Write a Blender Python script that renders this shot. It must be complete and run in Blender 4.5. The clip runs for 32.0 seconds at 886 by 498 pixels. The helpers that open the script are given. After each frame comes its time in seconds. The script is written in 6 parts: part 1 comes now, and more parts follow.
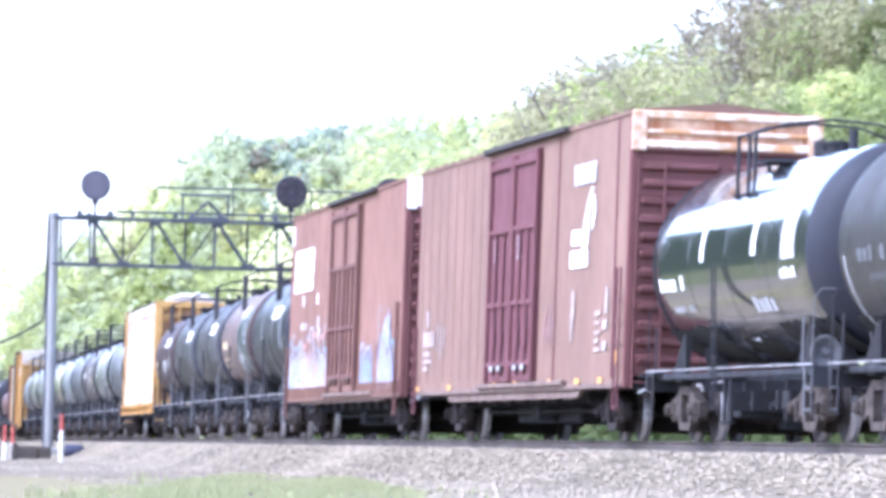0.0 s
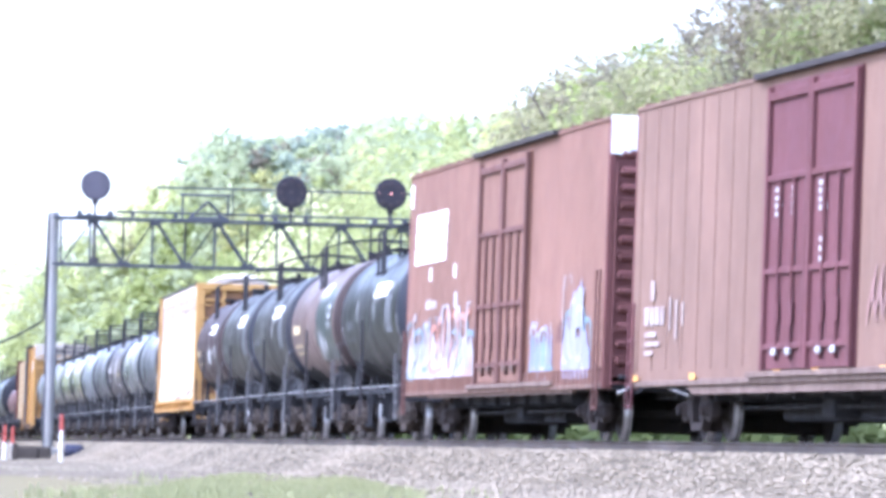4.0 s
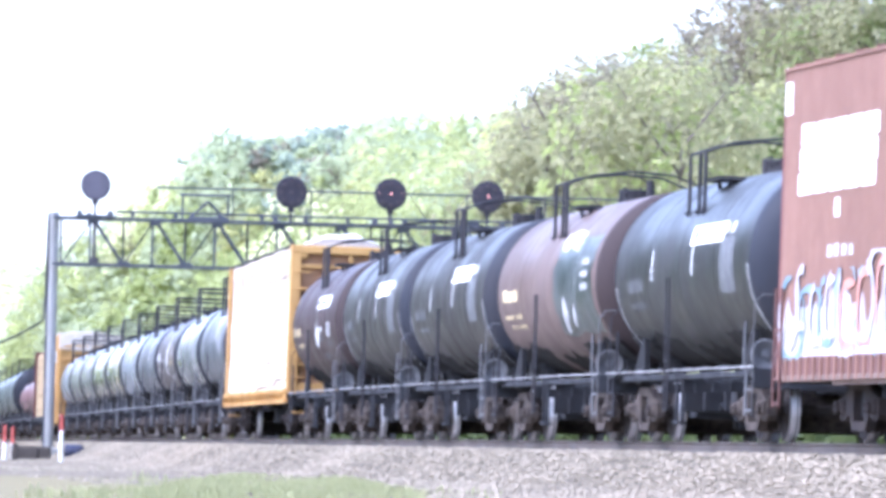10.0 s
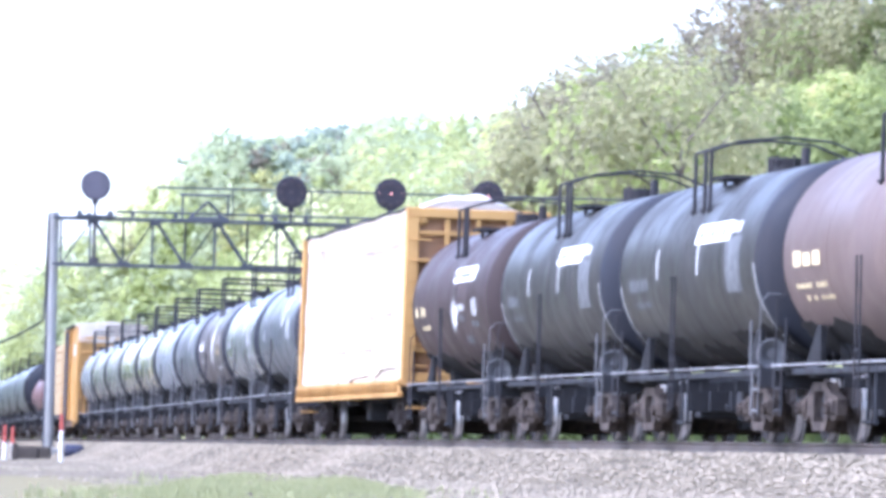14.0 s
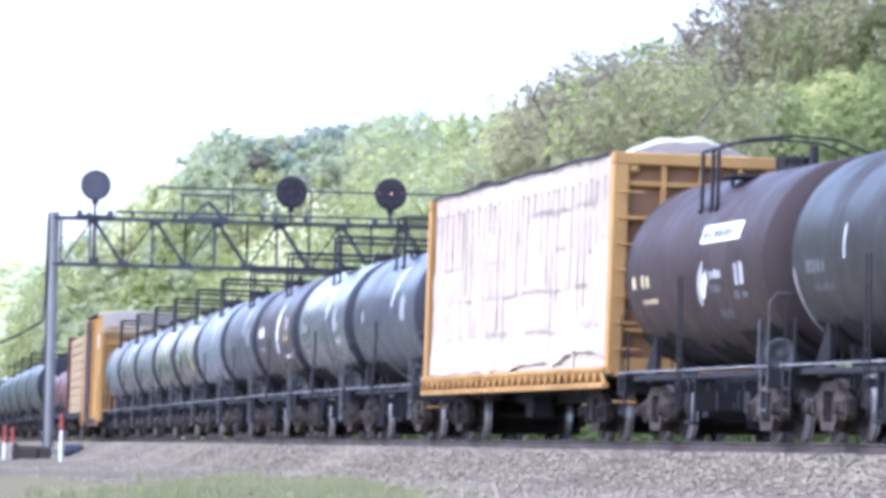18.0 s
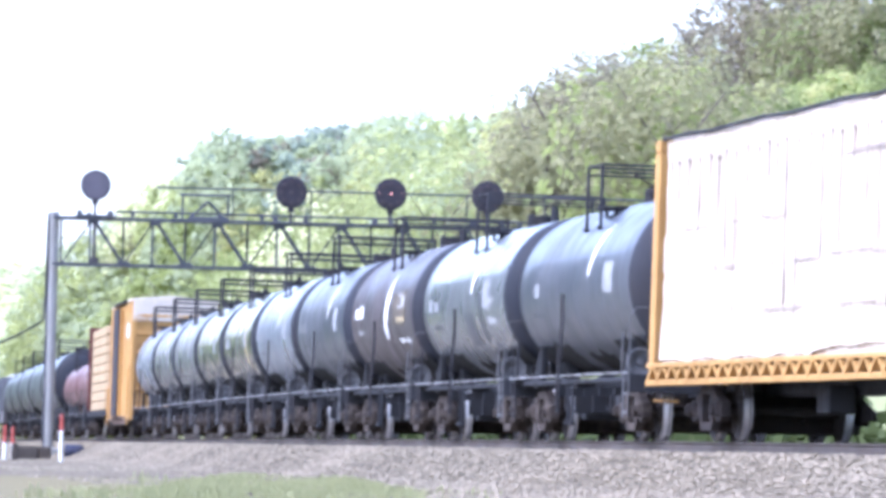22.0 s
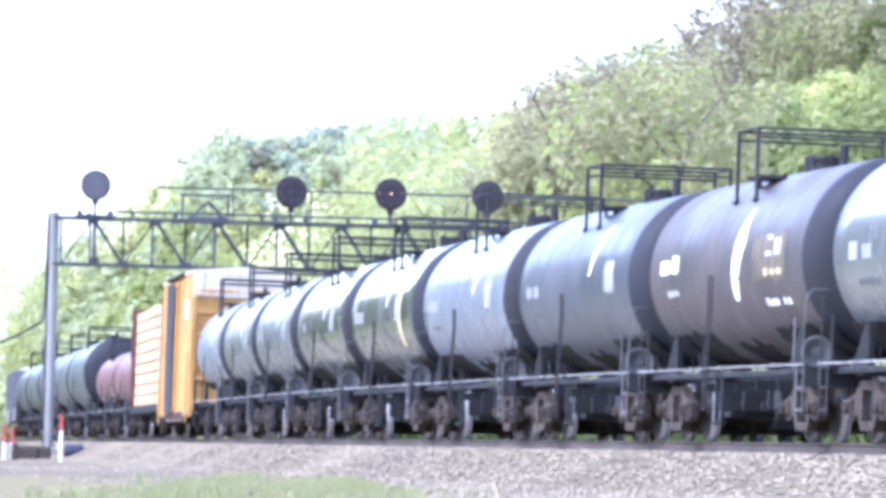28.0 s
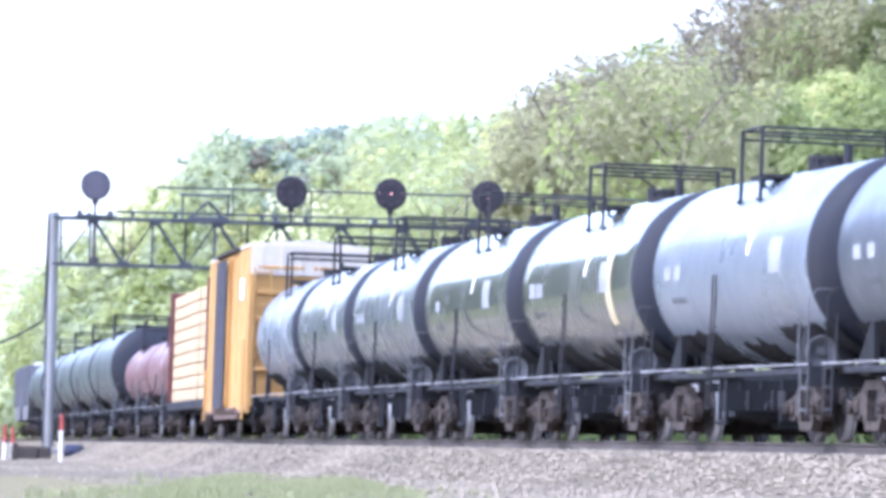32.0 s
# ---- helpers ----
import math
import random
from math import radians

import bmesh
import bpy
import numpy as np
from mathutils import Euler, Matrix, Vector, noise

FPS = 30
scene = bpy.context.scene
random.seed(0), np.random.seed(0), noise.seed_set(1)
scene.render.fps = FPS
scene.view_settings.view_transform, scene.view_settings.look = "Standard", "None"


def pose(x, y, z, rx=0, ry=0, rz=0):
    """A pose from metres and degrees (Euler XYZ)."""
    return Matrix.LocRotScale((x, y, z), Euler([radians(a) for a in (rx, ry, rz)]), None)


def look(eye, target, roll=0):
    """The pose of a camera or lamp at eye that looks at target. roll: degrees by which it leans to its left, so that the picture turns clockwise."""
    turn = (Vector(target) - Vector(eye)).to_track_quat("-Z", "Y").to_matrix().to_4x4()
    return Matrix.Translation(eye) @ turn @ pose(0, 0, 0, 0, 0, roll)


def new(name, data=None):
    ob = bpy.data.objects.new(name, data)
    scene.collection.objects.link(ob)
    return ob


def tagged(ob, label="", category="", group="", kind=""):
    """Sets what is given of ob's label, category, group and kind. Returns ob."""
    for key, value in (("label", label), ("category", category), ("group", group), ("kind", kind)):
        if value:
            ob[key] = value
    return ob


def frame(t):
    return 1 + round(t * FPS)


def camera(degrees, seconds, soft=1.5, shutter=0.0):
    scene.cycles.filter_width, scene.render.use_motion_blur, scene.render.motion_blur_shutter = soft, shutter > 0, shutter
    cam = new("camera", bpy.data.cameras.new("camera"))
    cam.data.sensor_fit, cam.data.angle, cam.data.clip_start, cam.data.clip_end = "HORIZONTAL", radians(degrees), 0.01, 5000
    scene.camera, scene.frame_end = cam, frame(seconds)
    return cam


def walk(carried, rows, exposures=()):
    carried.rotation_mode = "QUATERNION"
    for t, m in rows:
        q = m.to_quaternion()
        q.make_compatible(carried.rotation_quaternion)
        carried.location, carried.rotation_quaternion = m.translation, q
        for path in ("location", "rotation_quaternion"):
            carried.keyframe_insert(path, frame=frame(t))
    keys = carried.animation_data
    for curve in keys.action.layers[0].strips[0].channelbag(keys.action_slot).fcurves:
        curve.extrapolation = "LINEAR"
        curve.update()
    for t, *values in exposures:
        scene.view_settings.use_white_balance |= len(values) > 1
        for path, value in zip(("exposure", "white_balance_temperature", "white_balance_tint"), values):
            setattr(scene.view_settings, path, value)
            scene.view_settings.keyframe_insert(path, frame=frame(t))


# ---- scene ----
# The camera stands still beside the line, zoomed far in.
CLIP = 32.0
FOV = 2 * math.degrees(math.atan(784 / 11700))
cam = camera(FOV, CLIP, soft=4.2)
EYE = Vector((0.0, 0.0, -0.268))
TILT = math.degrees(math.atan((801.86 - 441) / 11700))
ROLL = math.degrees(0.02403)
YAW = 0.036
CAM_POSE = Matrix.Translation(EYE) @ pose(0, 0, 0, 90 + TILT, 0, YAW) @ pose(0, 0, 0, 0, 0, ROLL)
WB = (5130, 22)
EXPOSURES = [(t, e - 0.07, *WB) for t, e in ((0, 2.65), (6, 2.55), (13, 2.6), (16, 2.25), (19, 1.95), (22, 2.3), (25, 2.55), (29, 2.55), (32, 2.4))]
walk(cam, [(0, CAM_POSE), (CLIP, CAM_POSE)], EXPOSURES)

# ---------------------------------------------------------------- light
world = bpy.data.worlds.new("sky")
scene.world = world
world.use_nodes = True
wn = world.node_tree
sky = wn.nodes.new("ShaderNodeTexSky")
sky.sky_type, sky.sun_disc = "NISHITA", False
SUN_EL, SUN_AZ = radians(48), radians(-105)
sky.sun_elevation, sky.sun_rotation = SUN_EL, SUN_AZ
sky.air_density, sky.dust_density, sky.ozone_density = 1.0, 2.2, 1.0
veil = wn.nodes.new("ShaderNodeHueSaturation")      # thin high cloud whitens the blue
veil.inputs["Saturation"].default_value = 0.6
wn.links.new(sky.outputs[0], veil.inputs["Color"])
wn.links.new(veil.outputs[0], wn.nodes["Background"].inputs[0])
wn.nodes["Background"].inputs[1].default_value = 0.15
sun = new("sun", bpy.data.lights.new("sun", "SUN"))
sun.data.energy, sun.data.angle, sun.data.color = 0.75, radians(15), (1.0, 0.96, 0.9)
sun_from = Vector((math.sin(SUN_AZ) * math.cos(SUN_EL), math.cos(SUN_AZ) * math.cos(SUN_EL), math.sin(SUN_EL)))
sun.matrix_basis = look(sun_from * 100, (0, 0, 0))

# ---------------------------------------------------------------- materials


def nodes_of(m):
    m.use_nodes = True
    return m.node_tree, m.node_tree.nodes["Principled BSDF"]


def noise_node(nt, vec, scale, detail=4.0, rough=0.6):
    n = nt.nodes.new("ShaderNodeTexNoise")
    n.inputs["Scale"].default_value, n.inputs["Detail"].default_value, n.inputs["Roughness"].default_value = scale, detail, rough
    nt.links.new(vec, n.inputs["Vector"])
    return n.outputs["Fac"]


def ramp_node(nt, fac, lo, hi, v0=0.0, v1=1.0):
    r = nt.nodes.new("ShaderNodeMapRange")
    r.inputs[1].default_value, r.inputs[2].default_value, r.inputs[3].default_value, r.inputs[4].default_value = lo, hi, v0, v1
    nt.links.new(fac, r.inputs[0])
    return r.outputs[0]


def mix_node(nt, fac, a, b):
    m = nt.nodes.new("ShaderNodeMix")
    m.data_type = "RGBA"
    for socket, value in ((m.inputs[0], fac), (m.inputs[6], a), (m.inputs[7], b)):
        if isinstance(value, (tuple, list)):
            socket.default_value = (*value, 1.0) if len(value) == 3 else value
        elif isinstance(value, (int, float)):
            socket.default_value = value
        else:
            nt.links.new(value, socket)
    return m.outputs[2]


def shade(c, k):
    return tuple(min(1.0, v * k) for v in c)


MATS = {}


def paint(name, col, rough=0.55, metal=0.0, dirt=0.35, dirt_col=(0.07, 0.055, 0.045), scale=0.9, streak=0.3, bump=0.15, coat=0.0, fine=18.0, spec=0.3):
    """Weathered paint or metal: broad stains, streaks that run down, fine grain."""
    if name in MATS:
        return MATS[name]
    m = bpy.data.materials.new(name)
    nt, bsdf = nodes_of(m)
    tc = nt.nodes.new("ShaderNodeTexCoord").outputs["Object"]
    info = nt.nodes.new("ShaderNodeObjectInfo").outputs["Random"]
    off = nt.nodes.new("ShaderNodeVectorMath")
    off.operation = "MULTIPLY_ADD"
    comb = nt.nodes.new("ShaderNodeCombineXYZ")
    nt.links.new(info, comb.inputs[0]), nt.links.new(info, comb.inputs[1])
    nt.links.new(comb.outputs[0], off.inputs[0])
    off.inputs[1].default_value = (37.0, 23.0, 0.0)
    nt.links.new(tc, off.inputs[2])
    vec = off.outputs[0]
    stain = ramp_node(nt, noise_node(nt, vec, scale, 6), 0.42, 0.72, 0.0, dirt)
    mp = nt.nodes.new("ShaderNodeMapping")
    mp.inputs["Scale"].default_value = (3.2, 3.2, 0.18)
    nt.links.new(vec, mp.inputs[0])
    run = ramp_node(nt, noise_node(nt, mp.outputs[0], 1.6, 5), 0.5, 0.78, 0.0, streak)
    grain = noise_node(nt, vec, fine, 4)
    tone = mix_node(nt, ramp_node(nt, noise_node(nt, vec, scale * 0.4, 3), 0.3, 0.7), shade(col, 0.82), shade(col, 1.15))
    c = mix_node(nt, stain, tone, dirt_col)
    c = mix_node(nt, run, c, shade(dirt_col, 1.5))
    c = mix_node(nt, ramp_node(nt, grain, 0.35, 0.7, 0.0, 0.18), c, shade(col, 0.6))
    nt.links.new(c, bsdf.inputs["Base Color"])
    nt.links.new(ramp_node(nt, stain, 0.0, max(dirt, 0.01), rough, min(1.0, rough + 0.3)), bsdf.inputs["Roughness"])
    bsdf.inputs["Metallic"].default_value = metal
    bsdf.inputs["Specular IOR Level"].default_value = spec
    bsdf.inputs["Coat Weight"].default_value = coat
    bsdf.inputs["Coat Roughness"].default_value = 0.08
    b = nt.nodes.new("ShaderNodeBump")
    b.inputs["Strength"].default_value, b.inputs["Distance"].default_value = bump, 0.02
    nt.links.new(grain, b.inputs["Height"])
    nt.links.new(b.outputs[0], bsdf.inputs["Normal"])
    MATS[name] = m
    return m


def earth(name, cols, scale, fine, rough=0.95, bump=0.6, dist=0.05):
    """Loose ground: three tones mixed at two scales."""
    m = bpy.data.materials.new(name)
    nt, bsdf = nodes_of(m)
    tc = nt.nodes.new("ShaderNodeNewGeometry").outputs["Position"]
    big = noise_node(nt, tc, scale, 5)
    small = noise_node(nt, tc, fine, 5, 0.7)
    c = mix_node(nt, ramp_node(nt, big, 0.38, 0.62), cols[0], cols[1])
    c = mix_node(nt, ramp_node(nt, small, 0.4, 0.68), c, cols[2])
    nt.links.new(c, bsdf.inputs["Base Color"])
    bsdf.inputs["Roughness"].default_value = rough
    bsdf.inputs["Specular IOR Level"].default_value = 0.05
    b = nt.nodes.new("ShaderNodeBump")
    b.inputs["Strength"].default_value, b.inputs["Distance"].default_value = bump, dist
    nt.links.new(small, b.inputs["Height"])
    nt.links.new(b.outputs[0], bsdf.inputs["Normal"])
    return m


def foliage(name, col, col2, thin=0.35):
    """Leaves: tone by clump, some light passing through."""
    m = bpy.data.materials.new(name)
    nt, bsdf = nodes_of(m)
    geo = nt.nodes.new("ShaderNodeNewGeometry")
    c = mix_node(nt, geo.outputs["Random Per Island"], col, col2)
    big = noise_node(nt, geo.outputs["Position"], 0.12, 3)
    c = mix_node(nt, ramp_node(nt, big, 0.4, 0.65, 0.0, 0.5), c, shade(col2, 1.25))
    nt.links.new(c, bsdf.inputs["Base Color"])
    bsdf.inputs["Roughness"].default_value = 0.7
    bsdf.inputs["Specular IOR Level"].default_value = 0.1
    tr = nt.nodes.new("ShaderNodeBsdfTranslucent")
    nt.links.new(c, tr.inputs[0])
    mx = nt.nodes.new("ShaderNodeMixShader")
    mx.inputs[0].default_value = thin
    nt.links.new(bsdf.outputs[0], mx.inputs[1]), nt.links.new(tr.outputs[0], mx.inputs[2])
    nt.links.new(mx.outputs[0], nt.nodes["Material Output"].inputs[0])
    return m


def glow(name, col, power):
    m = bpy.data.materials.new(name)
    nt, bsdf = nodes_of(m)
    bsdf.inputs["Base Color"].default_value = (*col, 1)
    bsdf.inputs["Emission Color"].default_value = (*col, 1)
    bsdf.inputs["Emission Strength"].default_value = power
    return m


STEEL_DARK = paint("dark_underframe", (0.038, 0.039, 0.044), 0.7, dirt=0.4, dirt_col=(0.036, 0.031, 0.028), scale=2.5, spec=0.08)
TRUCK_STEEL = paint("truck_casting", (0.082, 0.066, 0.056), 0.85, dirt=1.0, dirt_col=(0.022, 0.02, 0.021), scale=7.0, spec=0.08)
WHEEL_STEEL = paint("wheel_steel", (0.04, 0.036, 0.036), 0.7, 0.1, dirt=0.4, scale=5, spec=0.08)
WHEEL_GREY = paint("brake_wheel_grey", (0.12, 0.12, 0.125), 0.7, dirt=0.4, spec=0.1)
TREAD = paint("polished_tread", (0.82, 0.82, 0.84), 0.38, 1.0, dirt=0.1, scale=6)
TRUCK_BLACK = paint("sooty_truck_casting", (0.034, 0.03, 0.03), 0.85, dirt=0.8, dirt_col=(0.055, 0.042, 0.036), scale=5.5, spec=0.08)
RAIL_STEEL = paint("rail_steel", (0.085, 0.074, 0.068), 0.7, 0.0, dirt=0.4, dirt_col=(0.085, 0.062, 0.05), spec=0.08)
RAIL_TOP = paint("rail_head", (0.45, 0.43, 0.42), 0.3, 1.0, dirt=0.2)
BLACK_IRON = paint("black_iron", (0.036, 0.036, 0.041), 0.6, dirt=0.3, scale=3, spec=0.08)
DULL_RAIL = paint("dull_handrail", (0.13, 0.13, 0.135), 0.6, dirt=0.4, spec=0.1)
GREY_SILL = paint("grey_walkway", (0.42, 0.41, 0.41), 0.45, 0.2, dirt=0.9, scale=2)
WHITE_MARK = paint("white_stencil", (0.78, 0.78, 0.76), 0.6, dirt=0.35, dirt_col=(0.3, 0.28, 0.26), scale=3)
DIM_MARK = paint("dim_stencil", (0.105, 0.108, 0.112), 0.5, dirt=0.5, dirt_col=(0.07, 0.07, 0.075), scale=4)
FADED_MARK = paint("faded_stencil", (0.42, 0.42, 0.42), 0.6, dirt=0.5, dirt_col=(0.2, 0.19, 0.18), scale=4)
RUBBED_MARK = paint("rubbed_stencil", (0.36, 0.31, 0.29), 0.6, dirt=0.8, dirt_col=(0.2, 0.115, 0.095), scale=3)
TAN_MARK = paint("tan_stencil", (0.55, 0.45, 0.26), 0.6, dirt=0.35, dirt_col=(0.3, 0.24, 0.15), scale=4)
BOX_BROWN = paint("boxcar_brown", (0.185, 0.113, 0.084), 0.6, dirt=0.5, dirt_col=(0.135, 0.092, 0.07), scale=0.5, streak=0.35, spec=0.16)
BOX_RED = paint("boxcar_red", (0.19, 0.104, 0.076), 0.55, dirt=0.4, dirt_col=(0.15, 0.086, 0.066), scale=0.5, streak=0.25, spec=0.16)
DOOR_BROWN = paint("door_brown", (0.115, 0.046, 0.052), 0.6, dirt=0.4, dirt_col=(0.11, 0.05, 0.045), scale=0.8, spec=0.16)
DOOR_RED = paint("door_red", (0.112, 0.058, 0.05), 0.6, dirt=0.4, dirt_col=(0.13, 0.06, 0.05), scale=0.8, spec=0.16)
END_BROWN = paint("end_brown", (0.14, 0.058, 0.055), 0.6, dirt=0.4, dirt_col=(0.12, 0.06, 0.05), scale=0.9, spec=0.16)
PEELED = paint("peeled_end_panel", (0.33, 0.13, 0.055), 0.6, dirt=1.0, dirt_col=(0.70, 0.50, 0.34), scale=1.6, streak=0.1)
PEELED_WHITE = paint("flaking_white", (0.50, 0.26, 0.11), 0.6, dirt=1.0, dirt_col=(0.92, 0.86, 0.76), scale=2.2, streak=0.1)
ROOF_DARK = paint("roof_dark", (0.05, 0.045, 0.045), 0.7, dirt=0.3, spec=0.08)
CREAM = paint("cream_panel", (0.60, 0.53, 0.45), 0.6, dirt=0.4, dirt_col=(0.42, 0.33, 0.25), scale=1.2, spec=0.16)
WORN_SILL = paint("worn_sill", (0.165, 0.12, 0.10), 0.7, dirt=0.7, dirt_col=(0.10, 0.07, 0.06), scale=3, spec=0.1)
ORANGE_MARK = paint("orange_reflector", (0.62, 0.33, 0.09), 0.5, dirt=0.2, dirt_col=(0.4, 0.2, 0.05))
BEAM_YELLOW = paint("car_yellow", (0.44, 0.26, 0.09), 0.5, dirt=0.35, dirt_col=(0.26, 0.13, 0.05), scale=0.9, spec=0.16)
# car yellow turned brown, the shade of the bulkhead's recesses painted in
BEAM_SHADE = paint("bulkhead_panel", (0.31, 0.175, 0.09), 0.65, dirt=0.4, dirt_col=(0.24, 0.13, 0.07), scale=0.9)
WRAP = paint("white_lumber_wrap", (0.49, 0.42, 0.335), 0.5, dirt=0.8, dirt_col=(0.37, 0.305, 0.24), scale=1.6, streak=0.45, bump=0.5, fine=5, spec=0.16)
# the same wrap in a lighter colour, so that the top looks lit
WRAP_TOP_LIT = paint("brightened_top_wrap", (0.78, 0.74, 0.69), 0.5, dirt=0.4, dirt_col=(0.55, 0.5, 0.46), scale=1.6, spec=0.16)
STRAP = paint("wrap_seam", (0.24, 0.205, 0.18), 0.5, dirt=0.3, dirt_col=(0.35, 0.3, 0.3), scale=3)
LUMBER = paint("bare_lumber", (0.42, 0.315, 0.185), 0.7, dirt=0.45, dirt_col=(0.34, 0.235, 0.13), scale=3)
BULK_RED = paint("bulkhead_red", (0.13, 0.04, 0.035), 0.6, dirt=0.3)
HOPPER_GREY = paint("hopper_grey", (0.22, 0.22, 0.24), 0.6, dirt=0.4)
GANTRY_DARK = paint("gantry_dark", (0.078, 0.083, 0.096), 0.6, dirt=0.3, dirt_col=(0.12, 0.10, 0.09), scale=2, spec=0.08)
GANTRY_POST = paint("gantry_post_grey", (0.27, 0.262, 0.25), 0.6, 0.0, dirt=0.3, dirt_col=(0.25, 0.23, 0.22), scale=1.5)
SIGNAL_BACK = paint("signal_back_grey", (0.115, 0.105, 0.125), 0.6, dirt=0.3, dirt_col=(0.08, 0.07, 0.08), scale=1.5, spec=0.08)
SIGNAL_BLACK = paint("signal_black", (0.056, 0.050, 0.06), 0.6, dirt=0.2, dirt_col=(0.06, 0.055, 0.06), scale=3, spec=0.08)
LAMP_CAP = paint("lamp_cap", (0.075, 0.058, 0.066), 0.6, spec=0.08)
RED_LENS = glow("lit_lens", (1.0, 0.42, 0.34), 0.8)
CONCRETE = paint("concrete", (0.075, 0.064, 0.055), 0.9, dirt=0.6, dirt_col=(0.06, 0.05, 0.042), scale=2.5, spec=0.08)
MARK_RED = paint("marker_red", (0.42, 0.085, 0.065), 0.5, dirt=0.2)
MARK_WHITE = paint("marker_white", (0.82, 0.82, 0.80), 0.5, dirt=0.2, dirt_col=(0.5, 0.48, 0.45))
BLUE_PLASTIC = paint("blue_drum", (0.010, 0.016, 0.05), 0.5, dirt=0.3)
TIE_WOOD = paint("tie_wood", (0.10, 0.075, 0.055), 0.9, dirt=0.4, spec=0.08)
BARK = paint("bark", (0.15, 0.115, 0.095), 0.9, dirt=0.5, dirt_col=(0.08, 0.06, 0.05), scale=2, spec=0.08)
BARE_TWIG = paint("bare_twig", (0.15, 0.128, 0.113), 0.9, dirt=0.4, dirt_col=(0.15, 0.11, 0.1), scale=1, spec=0.08)
BALLAST = earth("ballast", ((0.20, 0.17, 0.122), (0.178, 0.15, 0.108), (0.13, 0.11, 0.08)), 0.7, 14.0, bump=1.0, dist=0.06)
GRAVEL = earth("gravel_road", ((0.19, 0.16, 0.112), (0.155, 0.13, 0.092), (0.115, 0.097, 0.07)), 0.25, 9.0, bump=0.6)
GRASS = earth("grass_ground", ((0.07, 0.085, 0.026), (0.095, 0.10, 0.037), (0.10, 0.092, 0.045)), 0.35, 5.0, bump=0.8, dist=0.1)
VERGE = earth("dry_verge", ((0.18, 0.162, 0.085), (0.205, 0.172, 0.10), (0.17, 0.146, 0.085)), 0.5, 7.0, bump=0.8, dist=0.06)
FOREST_FLOOR = earth("forest_floor", ((0.29, 0.32, 0.14), (0.28, 0.27, 0.15), (0.22, 0.24, 0.10)), 0.08, 1.2, bump=0.8, dist=0.3)
DEEP_WOODS = earth("dense_woods_across", ((0.06, 0.075, 0.03), (0.085, 0.10, 0.04), (0.04, 0.05, 0.022)), 0.06, 0.6, bump=1.0, dist=1.0)
BLADE = foliage("grass_blade", (0.25, 0.26, 0.12), (0.33, 0.33, 0.175))
# dark, creamy, sage, far and pale are lightened to paint in distance haze
LEAF = [foliage("spring_leaf_" + n, a, b, 0.5) for n, a, b in (
    ("fresh", (0.30, 0.34, 0.12), (0.355, 0.39, 0.15)), ("yellow", (0.47, 0.465, 0.20), (0.52, 0.51, 0.235)),
    ("mid", (0.215, 0.245, 0.095), (0.25, 0.28, 0.115)), ("olive", (0.30, 0.29, 0.155), (0.33, 0.315, 0.17)),
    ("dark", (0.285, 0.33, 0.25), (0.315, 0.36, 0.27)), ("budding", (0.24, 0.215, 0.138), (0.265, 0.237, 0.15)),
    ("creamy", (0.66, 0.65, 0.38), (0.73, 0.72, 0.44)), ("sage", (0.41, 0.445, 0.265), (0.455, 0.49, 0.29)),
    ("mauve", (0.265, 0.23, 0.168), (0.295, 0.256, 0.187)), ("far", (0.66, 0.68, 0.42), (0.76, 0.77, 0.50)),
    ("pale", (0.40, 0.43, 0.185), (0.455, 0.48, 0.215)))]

# ---------------------------------------------------------------- mesh helpers


def box(bm, x, y, z, sx, sy, sz, bevel=0.0, m=None):
    """A box by its centre and full sizes."""
    mat = Matrix.Translation((x, y, z)) @ Matrix.Diagonal((sx, sy, sz, 1))
    r = bmesh.ops.create_cube(bm, size=1.0, matrix=(m @ mat) if m else mat)
    if bevel:
        edges = {e for v in r["verts"] for e in v.link_edges}
        bmesh.ops.bevel(bm, geom=list(edges), offset=bevel, segments=1, affect="EDGES")
    return bm


def rod(bm, a, b, r, n=8, r2=None):
    """A round bar from a to b."""
    a, b = Vector(a), Vector(b)
    d = b - a
    m = Matrix.Translation((a + b) / 2) @ d.to_track_quat("Z", "Y").to_matrix().to_4x4()
    bmesh.ops.create_cone(bm, cap_ends=True, segments=n, radius1=r, radius2=r if r2 is None else r2, depth=d.length, matrix=m)
    return bm


def pipe(bm, pts, r, n=6):
    """One bent tube along the points."""
    pts = [Vector(p) for p in pts]
    last = None
    up = None
    for k, p in enumerate(pts):
        d = (pts[min(k + 1, len(pts) - 1)] - pts[max(k - 1, 0)]).normalized()
        if up is None:
            up = d.orthogonal().normalized()
        u = (up - d * up.dot(d)).normalized()
        up, w = u, d.cross(u)
        ring = [bm.verts.new(p + r * (u * math.cos(a) + w * math.sin(a))) for a in (2 * math.pi * i / n for i in range(n))]
        if last:
            for i in range(n):
                bm.faces.new((last[i], last[(i + 1) % n], ring[(i + 1) % n], ring[i]))
        else:
            bm.faces.new(ring[::-1])
        last = ring
    bm.faces.new(last)
    return bm


def angle_bar(bm, a, b, w, d):
    """A flat-sided bar from a to b, w wide and d deep."""
    a, b = Vector(a), Vector(b)
    v = b - a
    m = Matrix.Translation((a + b) / 2) @ v.to_track_quat("Z", "Y").to_matrix().to_4x4()
    bmesh.ops.create_cube(bm, size=1.0, matrix=m @ Matrix.Diagonal((w, d, v.length, 1)))
    return bm


